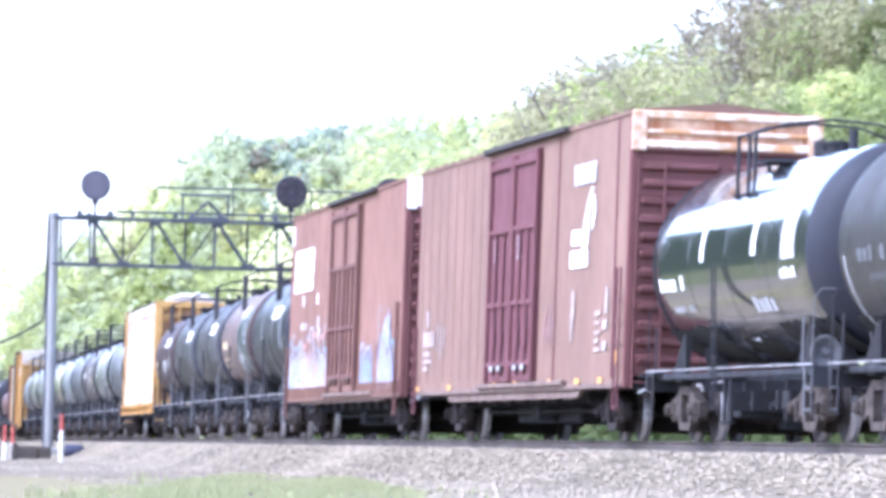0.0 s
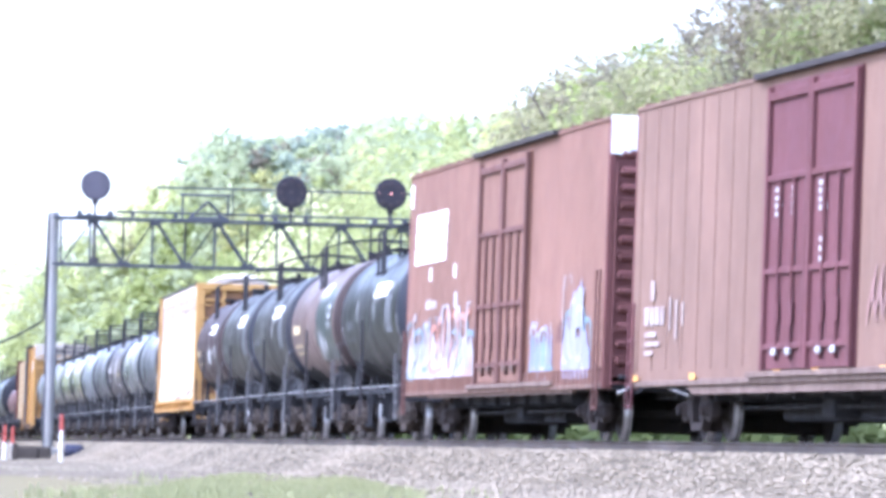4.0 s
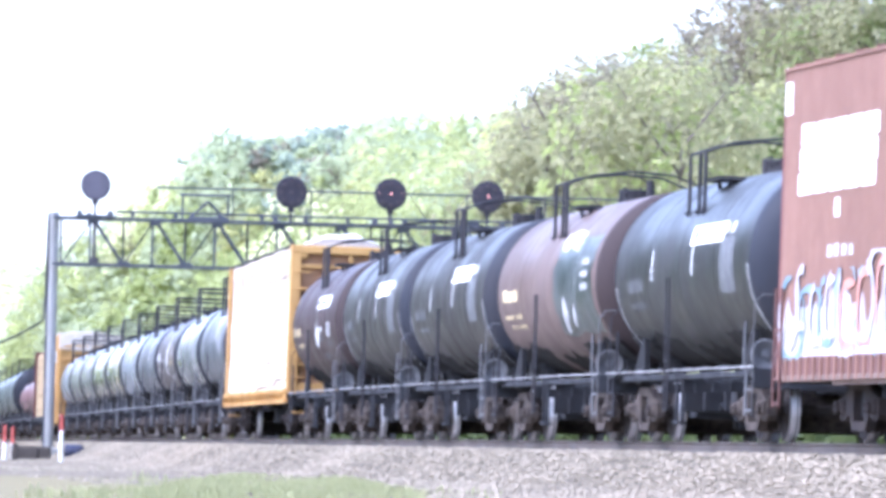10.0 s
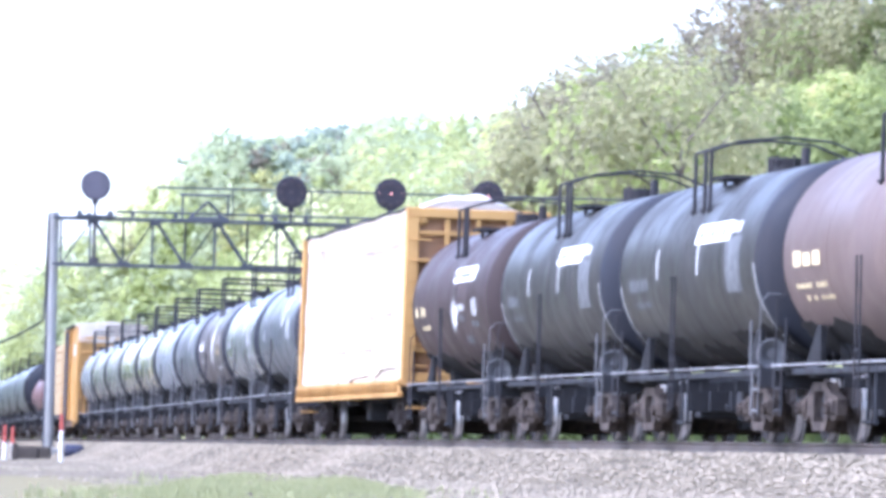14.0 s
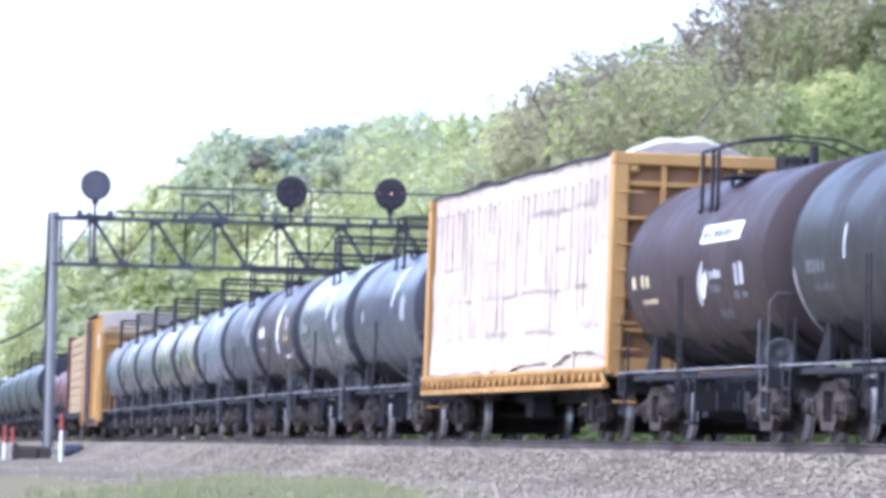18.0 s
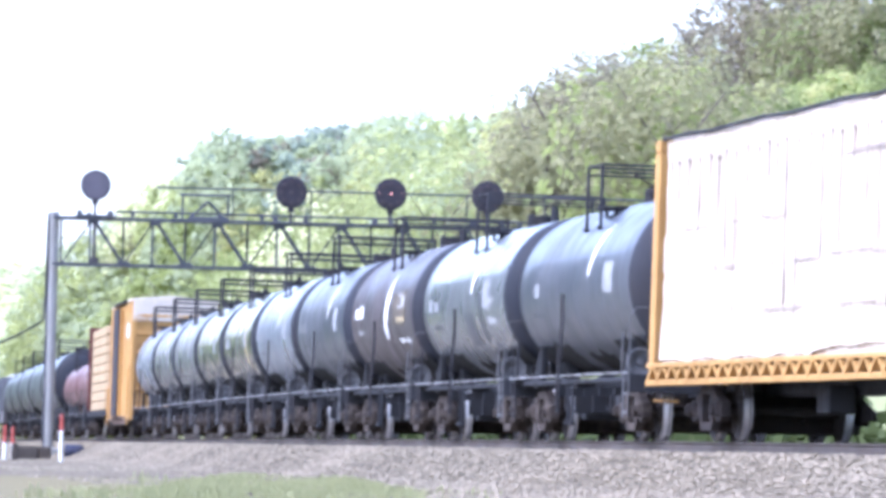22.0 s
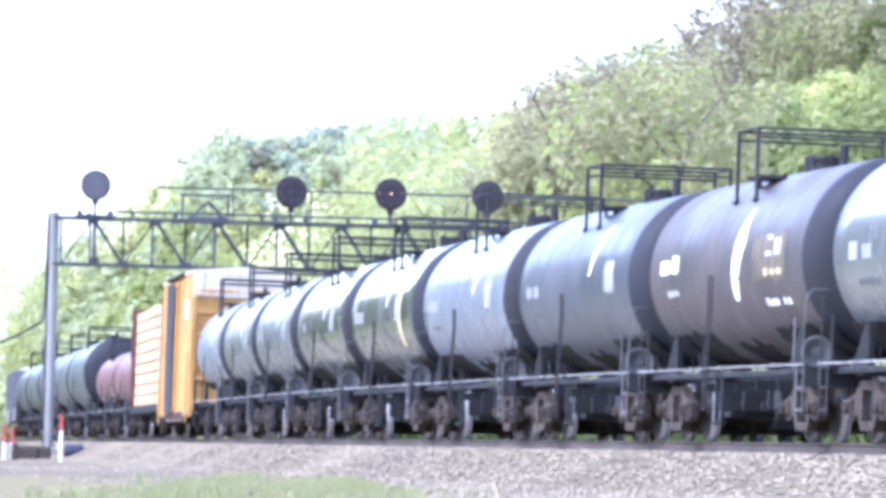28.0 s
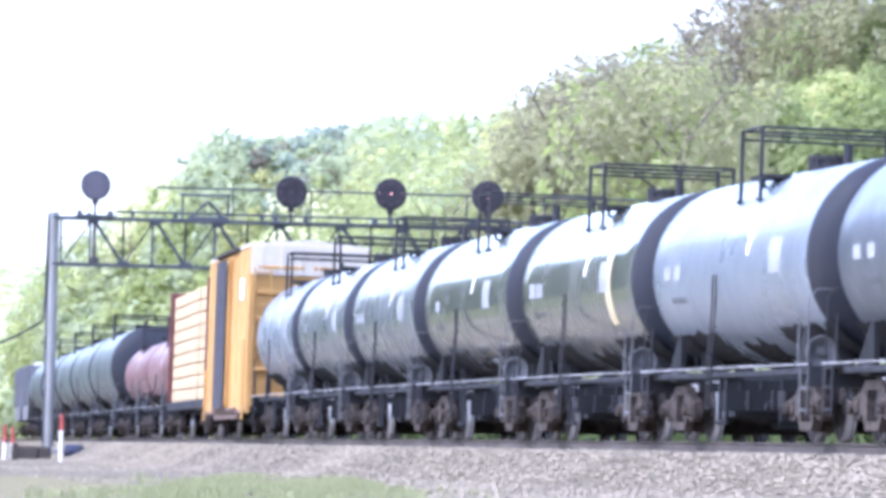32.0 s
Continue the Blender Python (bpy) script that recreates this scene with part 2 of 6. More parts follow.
def turned(bm, prof, n=32, axis="x"):
    """A body turned about an axis from (along, radius) pairs."""
    rings = []
    for a, r in prof:
        ring = []
        for i in range(n):
            t = 2 * math.pi * i / n
            c, s = r * math.cos(t), r * math.sin(t)
            ring.append(bm.verts.new((a, c, s) if axis == "x" else (c, a, s) if axis == "y" else (c, s, a)))
        rings.append(ring)
    for p, q in zip(rings[:-1], rings[1:]):
        for i in range(n):
            bm.faces.new((p[i], p[(i + 1) % n], q[(i + 1) % n], q[i]))
    bm.faces.new(rings[0]), bm.faces.new(rings[-1])
    return bm


def mesh_of(name, bm, smooth=False, angle=35):
    bmesh.ops.recalc_face_normals(bm, faces=bm.faces[:])
    me = bpy.data.meshes.new(name)
    bm.to_mesh(me)
    bm.free()
    if smooth:
        me.polygons.foreach_set("use_smooth", [True] * len(me.polygons))
        me.set_sharp_from_angle(angle=radians(angle))
    return me


CACHE = {}


def part(name, bm, material, parent, label="", m=None, smooth=False):
    """One mesh object under a thing or a part. bm: a bmesh, or the key and maker of a shared mesh."""
    if isinstance(bm, tuple):
        key, maker = bm
        if key not in CACHE:
            CACHE[key] = mesh_of(name, maker(bmesh.new()), smooth)
        me = CACHE[key]
    else:
        me = mesh_of(name, bm, smooth)
    if not me.materials:
        me.materials.append(material)
    ob = new(name, me)
    if me.materials[0] != material:
        ob.material_slots[0].link = "OBJECT"
        ob.material_slots[0].material = material
    ob.parent = parent
    if m:
        ob.matrix_basis = m
    if label:
        ob["label"] = label
    return ob


def stuff_mesh(name, verts, faces, material, smooth=False):
    me = bpy.data.meshes.new(name)
    me.from_pydata(verts, [], faces)
    for mt in (material if isinstance(material, list) else [material]):
        me.materials.append(mt)
    if smooth:
        me.polygons.foreach_set("use_smooth", [True] * len(me.polygons))
    return new(name, me)


# ---------------------------------------------------------------- the line
# curvature of the track (per km) by the way along it; the track bends away from the camera
KNOTS = (-1600, -300, -270, -230, -150, -100, -60, -30, 0, 20, 40, 200)
BEND = (0, 0, 0.25, -0.054, 0.073, -0.104, 0.219, 0.715, 0.754, 1.054, 1.141, 1.141)
STEP = 0.5
SS = np.arange(-1600, 200.01, STEP)
_k = np.interp(SS, KNOTS, BEND) / 1000
_h = np.concatenate([[0], np.cumsum((_k[1:] + _k[:-1]) / 2 * STEP)])
_i0 = int(round(1600 / STEP))
HEAD = _h - _h[_i0] + 0.12952
_x = np.concatenate([[0], np.cumsum((np.sin(HEAD[1:]) + np.sin(HEAD[:-1])) / 2 * STEP)])
_y = np.concatenate([[0], np.cumsum((np.cos(HEAD[1:]) + np.cos(HEAD[:-1])) / 2 * STEP)])
TX, TY = 2.0 + _x - _x[_i0], 120.70 - (_y - _y[_i0])
CANT = math.degrees(0.01167)


def on_track(s, w=0.0, z=0.0):
    """The place s metres along the track, w to its far side (minus: the near side), z over the rails."""
    h = np.interp(s, SS, HEAD)
    return Vector((np.interp(s, SS, TX) + w * math.cos(h), np.interp(s, SS, TY) + w * math.sin(h), z))


def run(t):
    """How far the train has come at t seconds."""
    return 6.4637 * t + 0.00159 * t * t + 8.2e-5 * t ** 3


def car_pose(s, half):
    """The pose of a car whose two bolsters stand half a wheelbase before and behind s."""
    a, b = on_track(s + half), on_track(s - half)
    d = a - b
    return Matrix.Translation((a + b) / 2) @ pose(0, 0, 0, 0, 0, math.degrees(math.atan2(d.y, d.x))) @ pose(0, 0, 0, -CANT)


def track_x(y):
    return np.interp(-np.asarray(y, float), -TY, TX)


# ---------------------------------------------------------------- ground and hill
FLAT = -0.85


def smooth01(v):
    v = np.clip(v, 0, 1)
    return v * v * (3 - 2 * v)


def rise(x, y):
    """Height of the ground: flat by the line, a steep wooded hill along its far side that ends in a nose far off."""
    x, y = np.asarray(x, float), np.asarray(y, float)
    off = x - track_x(np.clip(y, -60, 1700))
    ends = 1 - smooth01((y - 1090) / 150)
    back = smooth01((y - 800) / 200)
    crest = 17.0 + 17.5 * back
    wide = 58 - 24 * back
    wob = 2.0 * np.sin(x * 0.045 + 1.3) * np.sin(y * 0.021) + 1.3 * np.sin(y * 0.05 + x * 0.02)
    hill = smooth01((off - 9) / wide) * (crest + wob) * ends + smooth01((off - 90) / 300) * 6 * ends
    across = smooth01((-off - 45) / 60) * 78 * smooth01((y - 150) / 250) * (1 - smooth01((y - 1400) / 300))
    far = smooth01((y - 1480) / 260) * (37 + 4 * np.sin(x * 0.03)) * smooth01((20 - x) / 100)
    return FLAT + hill + across + far


def grid_lines(spans):
    out = []
    for a, b, n in spans:
        out += list(np.linspace(a, b, n, endpoint=False))
    return np.array(out + [spans[-1][1]])


gx = grid_lines([(-4000, -500, 8), (-500, -120, 12), (-120, 120, 80), (120, 500, 14), (500, 4000, 8)])
gy = grid_lines([(-4000, -80, 6), (-80, 200, 40), (200, 1300, 120), (1300, 2400, 24), (2400, 4500, 6)])
XX, YY = np.meshgrid(gx, gy)
ZZ = rise(XX, YY)
nx = len(gx)
gv = np.stack([XX.ravel(), YY.ravel(), ZZ.ravel()], 1).tolist()
gf = [(j * nx + i, j * nx + i + 1, (j + 1) * nx + i + 1, (j + 1) * nx + i) for j in range(len(gy) - 1) for i in range(nx - 1)]
ground = stuff_mesh("ground", gv, gf, [GRASS, FOREST_FLOOR, VERGE, DEEP_WOODS], True)
centre = [(sum(gv[k][2] for k in f) / 4) for f in gf]
ground.data.polygons.foreach_set("material_index", [3 if c > FLAT + 1.0 and gv[f[0]][1] < 900 and gv[f[0]][0] < float(track_x(gv[f[0]][1])) - 40 else 1 if c > FLAT + 1.0 else 2 if gv[f[0]][1] < 130 and gv[f[0]][0] < float(track_x(gv[f[0]][1])) else 0 for c, f in zip(centre, gf)])
tagged(ground, "green grassy valley floor rising into a steep wooded hillside", "ground", kind="structure")


def strip(name, profile, s0, s1, step, material, label, category):
    """A strip with that cross-section (w, z) along the track."""
    vs, fs, n = [], [], len(profile)
    rows = np.arange(s0, s1 + 0.01, step)
    for r, s in enumerate(rows):
        for k, (w, z) in enumerate(profile):
            j = 0.05 * math.sin(s * 1.7 + k * 2.1) + 0.04 * math.sin(s * 0.53 + k)
            vs.append(on_track(s, w + (j if 0 < k < n - 1 else 0), z + 0.5 * j * (0 < k < n - 1)))
    for r in range(len(rows) - 1):
        for k in range(n - 1):
            a = r * n + k
            fs.append((a, a + 1, a + n + 1, a + n))
    return tagged(stuff_mesh(name, vs, fs, material, True), label, category, kind="structure")


strip("ballast", [(-4.1, -0.88), (-3.5, -0.74), (-2.9, -0.44), (-2.4, -0.22), (-2.0, -0.19), (0, -0.19), (2.0, -0.19), (2.4, -0.22), (3.2, -0.6), (4.0, -0.88)],
      -700, 110, 1.0, BALLAST, "grey-brown crushed stone ballast bank under the rails", "ballast")
strip("gravel_road", [(-11, -0.848), (-8, -0.84), (-5, -0.842), (-4.0, -0.846)], -700, 4, 4.0, GRAVEL, "pale grey gravel service track beside the ballast", "road")

# stones on the near slope of the bank
rs = np.random.RandomState(3)
sv, sf = [], []
octa = np.array([(1, 0, 0), (-1, 0, 0), (0, 1, 0), (0, -1, 0), (0, 0, 1), (0, 0, -1)], float)
otri = ((0, 2, 4), (2, 1, 4), (1, 3, 4), (3, 0, 4), (2, 0, 5), (1, 2, 5), (3, 1, 5), (0, 3, 5))
for k in range(48000):
    s = 58 - 260 * rs.rand() ** 2.3
    f = rs.rand()
    w = -2.1 - 2.0 * f if k < 34000 else -4.0 - 6.0 * f ** 2
    z = np.interp(w, (-4.1, -3.5, -2.9, -2.4, -2.0), (-0.86, -0.74, -0.44, -0.22, -0.19))
    p = on_track(s, w, z + 0.01)
    r = 0.018 + 0.040 * rs.rand() ** 1.8
    q = octa * (r * (0.7 + 0.6 * rs.rand(6, 1))) * np.array([1.2, 1.2, 0.8]) + np.array(p)
    b = len(sv)
    sv += q.tolist()
    sf += [tuple(b + i for i in t) for t in otri]
STONE = foliage("ballast_stone", (0.10, 0.085, 0.062), (0.255, 0.216, 0.157), 0.0)
stones = tagged(stuff_mesh("ballast_stones", sv, sf, STONE), "loose broken grey ballast stones on the bank", "stones", kind="stuff")

# rails and ties
for w, nm in ((-0.755, "rail"), (0.755, "rail")):
    vs, fs = [], []
    prof = [(-0.065, -0.18), (-0.065, -0.165), (-0.012, -0.14), (-0.012, -0.045), (-0.036, -0.03), (-0.036, -0.002), (0.036, -0.002), (0.036, -0.03), (0.012, -0.045), (0.012, -0.14), (0.065, -0.165), (0.065, -0.18)]
    rows = np.arange(-640, 110.1, 2.0)
    for s in rows:
        vs += [on_track(s, w + a, b) for a, b in prof]
    n = len(prof)
    for r in range(len(rows) - 1):
        fs += [(r * n + k, r * n + k + 1, (r + 1) * n + k + 1, (r + 1) * n + k) for k in range(n - 1)]
    rail = stuff_mesh(nm, vs, fs, [RAIL_STEEL, RAIL_TOP])
    rail.data.polygons.foreach_set("material_index", [1 if k % (n - 1) == 5 else 0 for k in range(len(fs))])
    tagged(rail, "rust-brown steel running rail with a bright worn head", "rail", "rails of the track", "structure")
vs, fs = [], []
for s in np.arange(-300, 100, 0.55):
    b = len(vs)
    for ds, w, z in ((-.11, -1.3, -.2), (.11, -1.3, -.2), (.11, 1.3, -.2), (-.11, 1.3, -.2), (-.11, -1.3, -.178), (.11, -1.3, -.178), (.11, 1.3, -.178), (-.11, 1.3, -.178)):
        vs.append(on_track(s + ds, w, z))
    fs += [(b + 4, b + 5, b + 6, b + 7), (b, b + 1, b + 5, b + 4), (b + 2, b + 3, b + 7, b + 6), (b + 1, b + 2, b + 6, b + 5), (b + 3, b, b + 4, b + 7)]
tagged(stuff_mesh("ties", vs, fs, TIE_WOOD), "weathered dark wooden ties bedded in ballast", "ties", kind="stuff")
# ---------------------------------------------------------------- rolling stock
CARS, WHEELS = [], []


def wheelset_mesh(bm):
    rod(bm, (0, -0.98, 0), (0, 0.98, 0), 0.08, 10)
    for sgn in (-1, 1):
        prof = [(sgn * 0.70, 0.16), (sgn * 0.70, 0.485), (sgn * 0.73, 0.485), (sgn * 0.745, 0.46), (sgn * 0.83, 0.452), (sgn * 0.83, 0.40), (sgn * 0.79, 0.37), (sgn * 0.77, 0.2), (sgn * 0.84, 0.15), (sgn * 0.84, 0.08)]
        turned(bm, prof, 28, "y")
    for k in range(6):
        a = k * math.pi / 3
        for sgn in (-1, 1):
            rod(bm, (0.27 * math.cos(a), sgn * 0.765, 0.27 * math.sin(a)), (0.27 * math.cos(a), sgn * 0.79, 0.27 * math.sin(a)), 0.045, 8)
    return bm


def side_frame_mesh(bm):
    out = [(-1.10, .36), (-1.10, .58), (-.72, .66), (-.42, .82), (.42, .82), (.72, .66), (1.10, .58), (1.10, .36), (1.0, .28), (.76, .30), (.56, .38), (.38, .15), (-.38, .15), (-.56, .38), (-.76, .30), (-1.0, .28)]
    lo = [bm.verts.new((a, -.07, b)) for a, b in out]
    hi = [bm.verts.new((a, .07, b)) for a, b in out]
    # frame with a window for the springs
    win = [(-.32, .27), (-.32, .69), (.32, .69), (.32, .27)]
    wl = [bm.verts.new((a, -.07, b)) for a, b in win]
    wh = [bm.verts.new((a, .07, b)) for a, b in win]
    for vs_, ws in ((lo, wl), (hi, wh)):
        bm.faces.new((vs_[3], vs_[4], ws[2], ws[1]))
        bm.faces.new((vs_[11], vs_[12], ws[0], ws[3]))
        bm.faces.new((vs_[3], ws[1], ws[0], vs_[12], vs_[13], vs_[2]))
        bm.faces.new((vs_[4], vs_[5], vs_[10], vs_[11], ws[3], ws[2]))
        bm.faces.new((vs_[0], vs_[1], vs_[2], vs_[13], vs_[14], vs_[15]))
        bm.faces.new((vs_[5], vs_[6], vs_[7], vs_[8], vs_[9], vs_[10]))
    n = len(out)
    for i in range(n):
        bm.faces.new((lo[i], lo[(i + 1) % n], hi[(i + 1) % n], hi[i]))
    for i in range(4):
        bm.faces.new((wl[i], wl[(i + 1) % 4], wh[(i + 1) % 4], wh[i]))
    return bm


def journal_mesh(bm):
    box(bm, 0, 0, .47, .26, .22, .22, .03)
    rod(bm, (0, -.17, .457), (0, .17, .457), .09, 14)
    for k in range(3):
        a = k * 2.09 + .5
        rod(bm, (.05 * math.cos(a), -.2, .457 + .05 * math.sin(a)), (.05 * math.cos(a), .2, .457 + .05 * math.sin(a)), .018, 6)
    return bm


def spring_mesh(bm):
    prof = []
    for k in range(7):
        z = .33 + .05 * k
        prof += [(z, .06), (z + .012, .085), (z + .03, .085), (z + .042, .06)]
    turned(bm, prof, 10, "z")
    bmesh.ops.scale(bm, vec=(2.6, 1, 1), verts=bm.verts[:])
    return bm


def truck_mesh(bm):
    box(bm, 0, 0, .62, .36, 1.9, .26, .03)
    rod(bm, (0, 0, .74), (0, 0, .86), .3, 16)
    for x in (-.55, .55):
        box(bm, x, 0, .38, .08, 1.5, .16)
        for y in (-.75, .75):
            box(bm, x * 0.78, y, .46, .07, .1, .3, .01)
        box(bm, x * .8, 0, .26, .10, 1.62, .24, .02)
    box(bm, 0, 0, .23, .62, 1.95, .20, .02)
    rod(bm, (-.8, .22, .30), (.8, .22, .34), .04, 6)
    return bm


def add_truck(root, x, cast=TRUCK_STEEL):
    truck = part("truck", (("truck",), truck_mesh), cast, root, m=pose(x, 0, 0))
    for sgn in (-1, 1):
        part("side_frame", (("frame",), side_frame_mesh), cast, truck, "rusty cast steel side frame", m=pose(0, sgn * 1.06, 0))
        part("spring_nest", (("spring",), spring_mesh), STEEL_DARK, truck, m=pose(0, sgn * 1.0, 0))
        for ax in (-.89, .89):
            part("journal_box", (("journal",), journal_mesh), cast, truck, m=pose(ax, sgn * 1.08, 0))
    for ax in (-.89, .89):
        ws = part("wheelset", (("wheelset",), wheelset_mesh), WHEEL_STEEL, truck, "dark wheels with bright worn treads", m=pose(ax, 0, .457), smooth=True)
        me = ws.data
        if len(me.materials) < 2:
            me.materials.append(TREAD)
            idx = []
            for p in me.polygons:
                r = math.hypot(p.center.x, p.center.z)
                idx.append(1 if r > 0.43 and abs(p.normal.y) < 0.8 else 0)
            me.polygons.foreach_set("material_index", idx)
        WHEELS.append((ws, ax))
    return truck


def coupler_mesh(bm):
    box(bm, 0, 0, .87, .7, .14, .16, .03)
    box(bm, .38, -.02, .87, .26, .28, .30, .06)
    rod(bm, (.1, .25, .85), (.15, .5, .55), .035, 8)
    return bm


def add_ends(root, half):
    for sgn in (-1, 1):
        part("coupler", (("coupler",), coupler_mesh), STEEL_DARK, root, m=pose(sgn * (half + .15), 0, 0, 0, 0, 0 if sgn > 0 else 180))


def finish(root, s0, half, label, category, group):
    tagged(root, label, category, group)
    root.matrix_basis = car_pose(s0, half)
    CARS.append((root, s0, half))
    return root


def skin_patch(R, x0, x1, a0, a1, nx=2, na=8, lift=0.005, ragged=0.0):
    """A painted patch on a tank's near side: angles in degrees above its waist."""
    bm = bmesh.new()
    g = []
    for i in range(nx + 1):
        row = []
        for j in range(na + 1):
            a = radians(a0 + (a1 - a0) * j / na)
            if ragged:
                a += ragged * (.5 * noise.noise(Vector((i * .23, 0, x0))) + .15 * noise.noise(Vector((i * .8, j * .3, x0))))
            shift = ragged * noise.noise(Vector((i * .2, j * .6, x1))) if ragged else 0
            row.append(bm.verts.new((x0 + (x1 - x0) * i / nx + shift, -(R + lift) * math.cos(a), (R + lift) * math.sin(a))))
        g.append(row)
    for i in range(nx):
        for j in range(na):
            bm.faces.new((g[i][j], g[i + 1][j], g[i + 1][j + 1], g[i][j + 1]))
    return bm


def skin_stroke(R, x0, x1, a0, a1):
    """A slanting stroke, pointed at its top, on a tank's near side."""
    bm = bmesh.new()
    last = None
    for j in range(11):
        f = j / 10
        a = radians(a0 + (a1 - a0) * f)
        w = (x1 - x0) * (.45 + .55 * math.sin(f * 2.6)) * (1 if f < .6 else (1 - f) / .4 + .12)
        c = x0 + .55 * f ** 2
        q = [bm.verts.new((x, -(R + .006) * math.cos(a), (R + .006) * math.sin(a))) for x in (c, c + w)]
        if last:
            bm.faces.new((last[0], last[1], q[1], q[0]))
        last = q
    return bm


def letter_bars(R, x0, x1, a, h, n, seed):
    """A row of plain bars in place of stencilled characters."""
    r = random.Random(seed)
    bm = bmesh.new()
    w = (x1 - x0) / n
    for k in range(n):
        if r.random() < 0.14:
            continue
        xa = x0 + k * w
        aa, ab = radians(a), radians(a + h * r.uniform(.75, 1))
        u1 = r.uniform(.55, .85)
        q = [bm.verts.new((xa + w * u, -(R + .010) * math.cos(t), (R + .010) * math.sin(t))) for u, t in ((0, aa), (u1, aa), (u1, ab), (0, ab))]
        bm.faces.new(q)
    return bm


def outlet_mesh(bm):
    rod(bm, (0, 0, 1.2), (0, 0, .48), .17, 14)
    rod(bm, (0, 0, .48), (0, 0, .36), .24, 14)
    rod(bm, (0, -.75, .52), (0, .75, .52), .06, 8)
    for x in (-.45, .45):
        box(bm, x, 0, .55, .08, .9, .5, .02)
    return bm


def tank_car(s0, coupled, R, zc, material, label, decals=(), style="square", half=None, head=None, group="tank cars of the train"):
    root = new("tank_car")
    Ls = coupled - 1.9          # straight shell between the heads
    half = half or coupled / 2 - 2.05
    hd = 0.62
    key = (round(coupled, 2), R, zc)

    def shell(bm):
        prof = []
        for k in range(7):
            a = math.pi / 2 * k / 6
            prof.append((-Ls / 2 - hd * math.cos(a), max(R * math.sin(a), 0.02)))
        n = 12
        for k in range(1, n):
            x = -Ls / 2 + Ls * k / n
            prof += [(x - .02, R), (x - .015, R + (.004 if k % 3 == 0 else 0)), (x + .015, R + (.004 if k % 3 == 0 else 0)), (x + .02, R)]
        for k in range(7):
            a = math.pi / 2 * (1 - k / 6)
            prof.append((Ls / 2 + hd * math.cos(a), max(R * math.sin(a), 0.02)))
        return turned(bm, prof, 56)
    tank = part("tank", (("shell", key), shell), material, root, m=pose(0, 0, zc), smooth=True)
    # caps over the domed ends carry their shade as a darker colour
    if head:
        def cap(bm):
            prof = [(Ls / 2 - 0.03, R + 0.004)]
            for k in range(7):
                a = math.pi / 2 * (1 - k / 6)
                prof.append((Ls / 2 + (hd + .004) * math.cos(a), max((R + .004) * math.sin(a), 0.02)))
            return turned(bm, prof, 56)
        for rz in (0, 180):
            part("tank_head", (("cap", key), cap), head, tank, "domed tank end coloured dark as if shaded", m=pose(0, 0, 0, 0, 0, rz), smooth=True)
    # running gear and sill
    L = coupled / 2 - 0.45

    def sill(bm):
        box(bm, 0, 0, .86, 2 * L, .5, .34, .02)
        for sx in (-1, 1):
            box(bm, sx * half, 0, .95, .5, 2.5, .16, .02)
        for x in np.linspace(-half + 1.6, half - 1.6, 5):
            box(bm, x, 0, .80, .1, 2.3, .14)
        return bm
    part("centre_sill", (("sill", key), sill), STEEL_DARK, root)

    def stand(bm):
        box(bm, -.3, 0, 1.0, .62, 2.9, .06, .01)
        box(bm, -.02, 0, .86, .06, 2.9, .24, .01)
        return bm
    for rz in (0, 180):
        part("end_platform", (("stand",), stand), STEEL_DARK, root, m=pose(0, 0, 0, 0, 0, rz) @ pose(L, 0, 0))
        part("side_sill", (("sidesill", key), lambda bm: box(bm, 0, -1.27, .955, 2 * L - .3, .08, .09, .015)), STEEL_DARK, root, m=pose(0, 0, 0, 0, 0, rz))
    for x in np.linspace(-half + 1.9, half - 1.9, 4):
        part("cross_bearer", (("bearer",), lambda bm: box(bm, 0, 0, .63, .09, 1.7, .36, .01)), STEEL_DARK, root, m=pose(x, 0, 0))
    part("air_tank", (("air",), lambda bm: rod(bm, (-1.7, .55, .66), (-.7, .55, .66), .22, 14)), STEEL_DARK, root)
    part("outlet_valve", (("outlet",), outlet_mesh), STEEL_DARK, root, "black bottom outlet valve and skid")
    for x in (-half + 1.35, half - 1.35):
        part("brake_lever_gear", (("levers",), lambda bm: box(box(bm, 0, 0, .42, .9, 1.3, .12, .02), .1, .3, .30, .5, .5, .2, .03)), STEEL_DARK, root, m=pose(x, 0, 0))
    part("brake_cylinder", (("cylinder",), lambda bm: box(bm, 1.1, -.62, .62, .5, .3, .34, .03)), STEEL_DARK, root)
    part("brake_rod", (("brod", key), lambda bm: rod(bm, (-half + .9, -.5, .58), (half - .9, -.5, .58), .03, 6)), STEEL_DARK, root)

    def saddle(bm):
        for sy in (-1,):
            t = [(-.38, .98), (.38, .98), (.24, zc - R * .76), (-.24, zc - R * .76)]
            o = [(sy * .72, ), (sy * .72, ), (sy * R * .56, ), (sy * R * .56, )]
            a = [bm.verts.new((p[0], q[0], p[1])) for p, q in zip(t, o)]
            b = [bm.verts.new((p[0], q[0] * .72, p[1])) for p, q in zip(t, o)]
            for i in range(4):
                bm.faces.new((a[i], a[(i + 1) % 4], b[(i + 1) % 4], b[i]))
            bm.faces.new(a), bm.faces.new(b)
        return bm
    for sx in (-1, 1):
        part("saddle", (("saddle", key), saddle), WEB_BLACK, root, "black saddle plate under the tank", m=pose(sx * half, 0, 0))
        part("saddle", (("saddle", key), saddle), WEB_BLACK, root, "black saddle plate under the tank", m=pose(sx * half, 0, 0, 0, 0, 180))

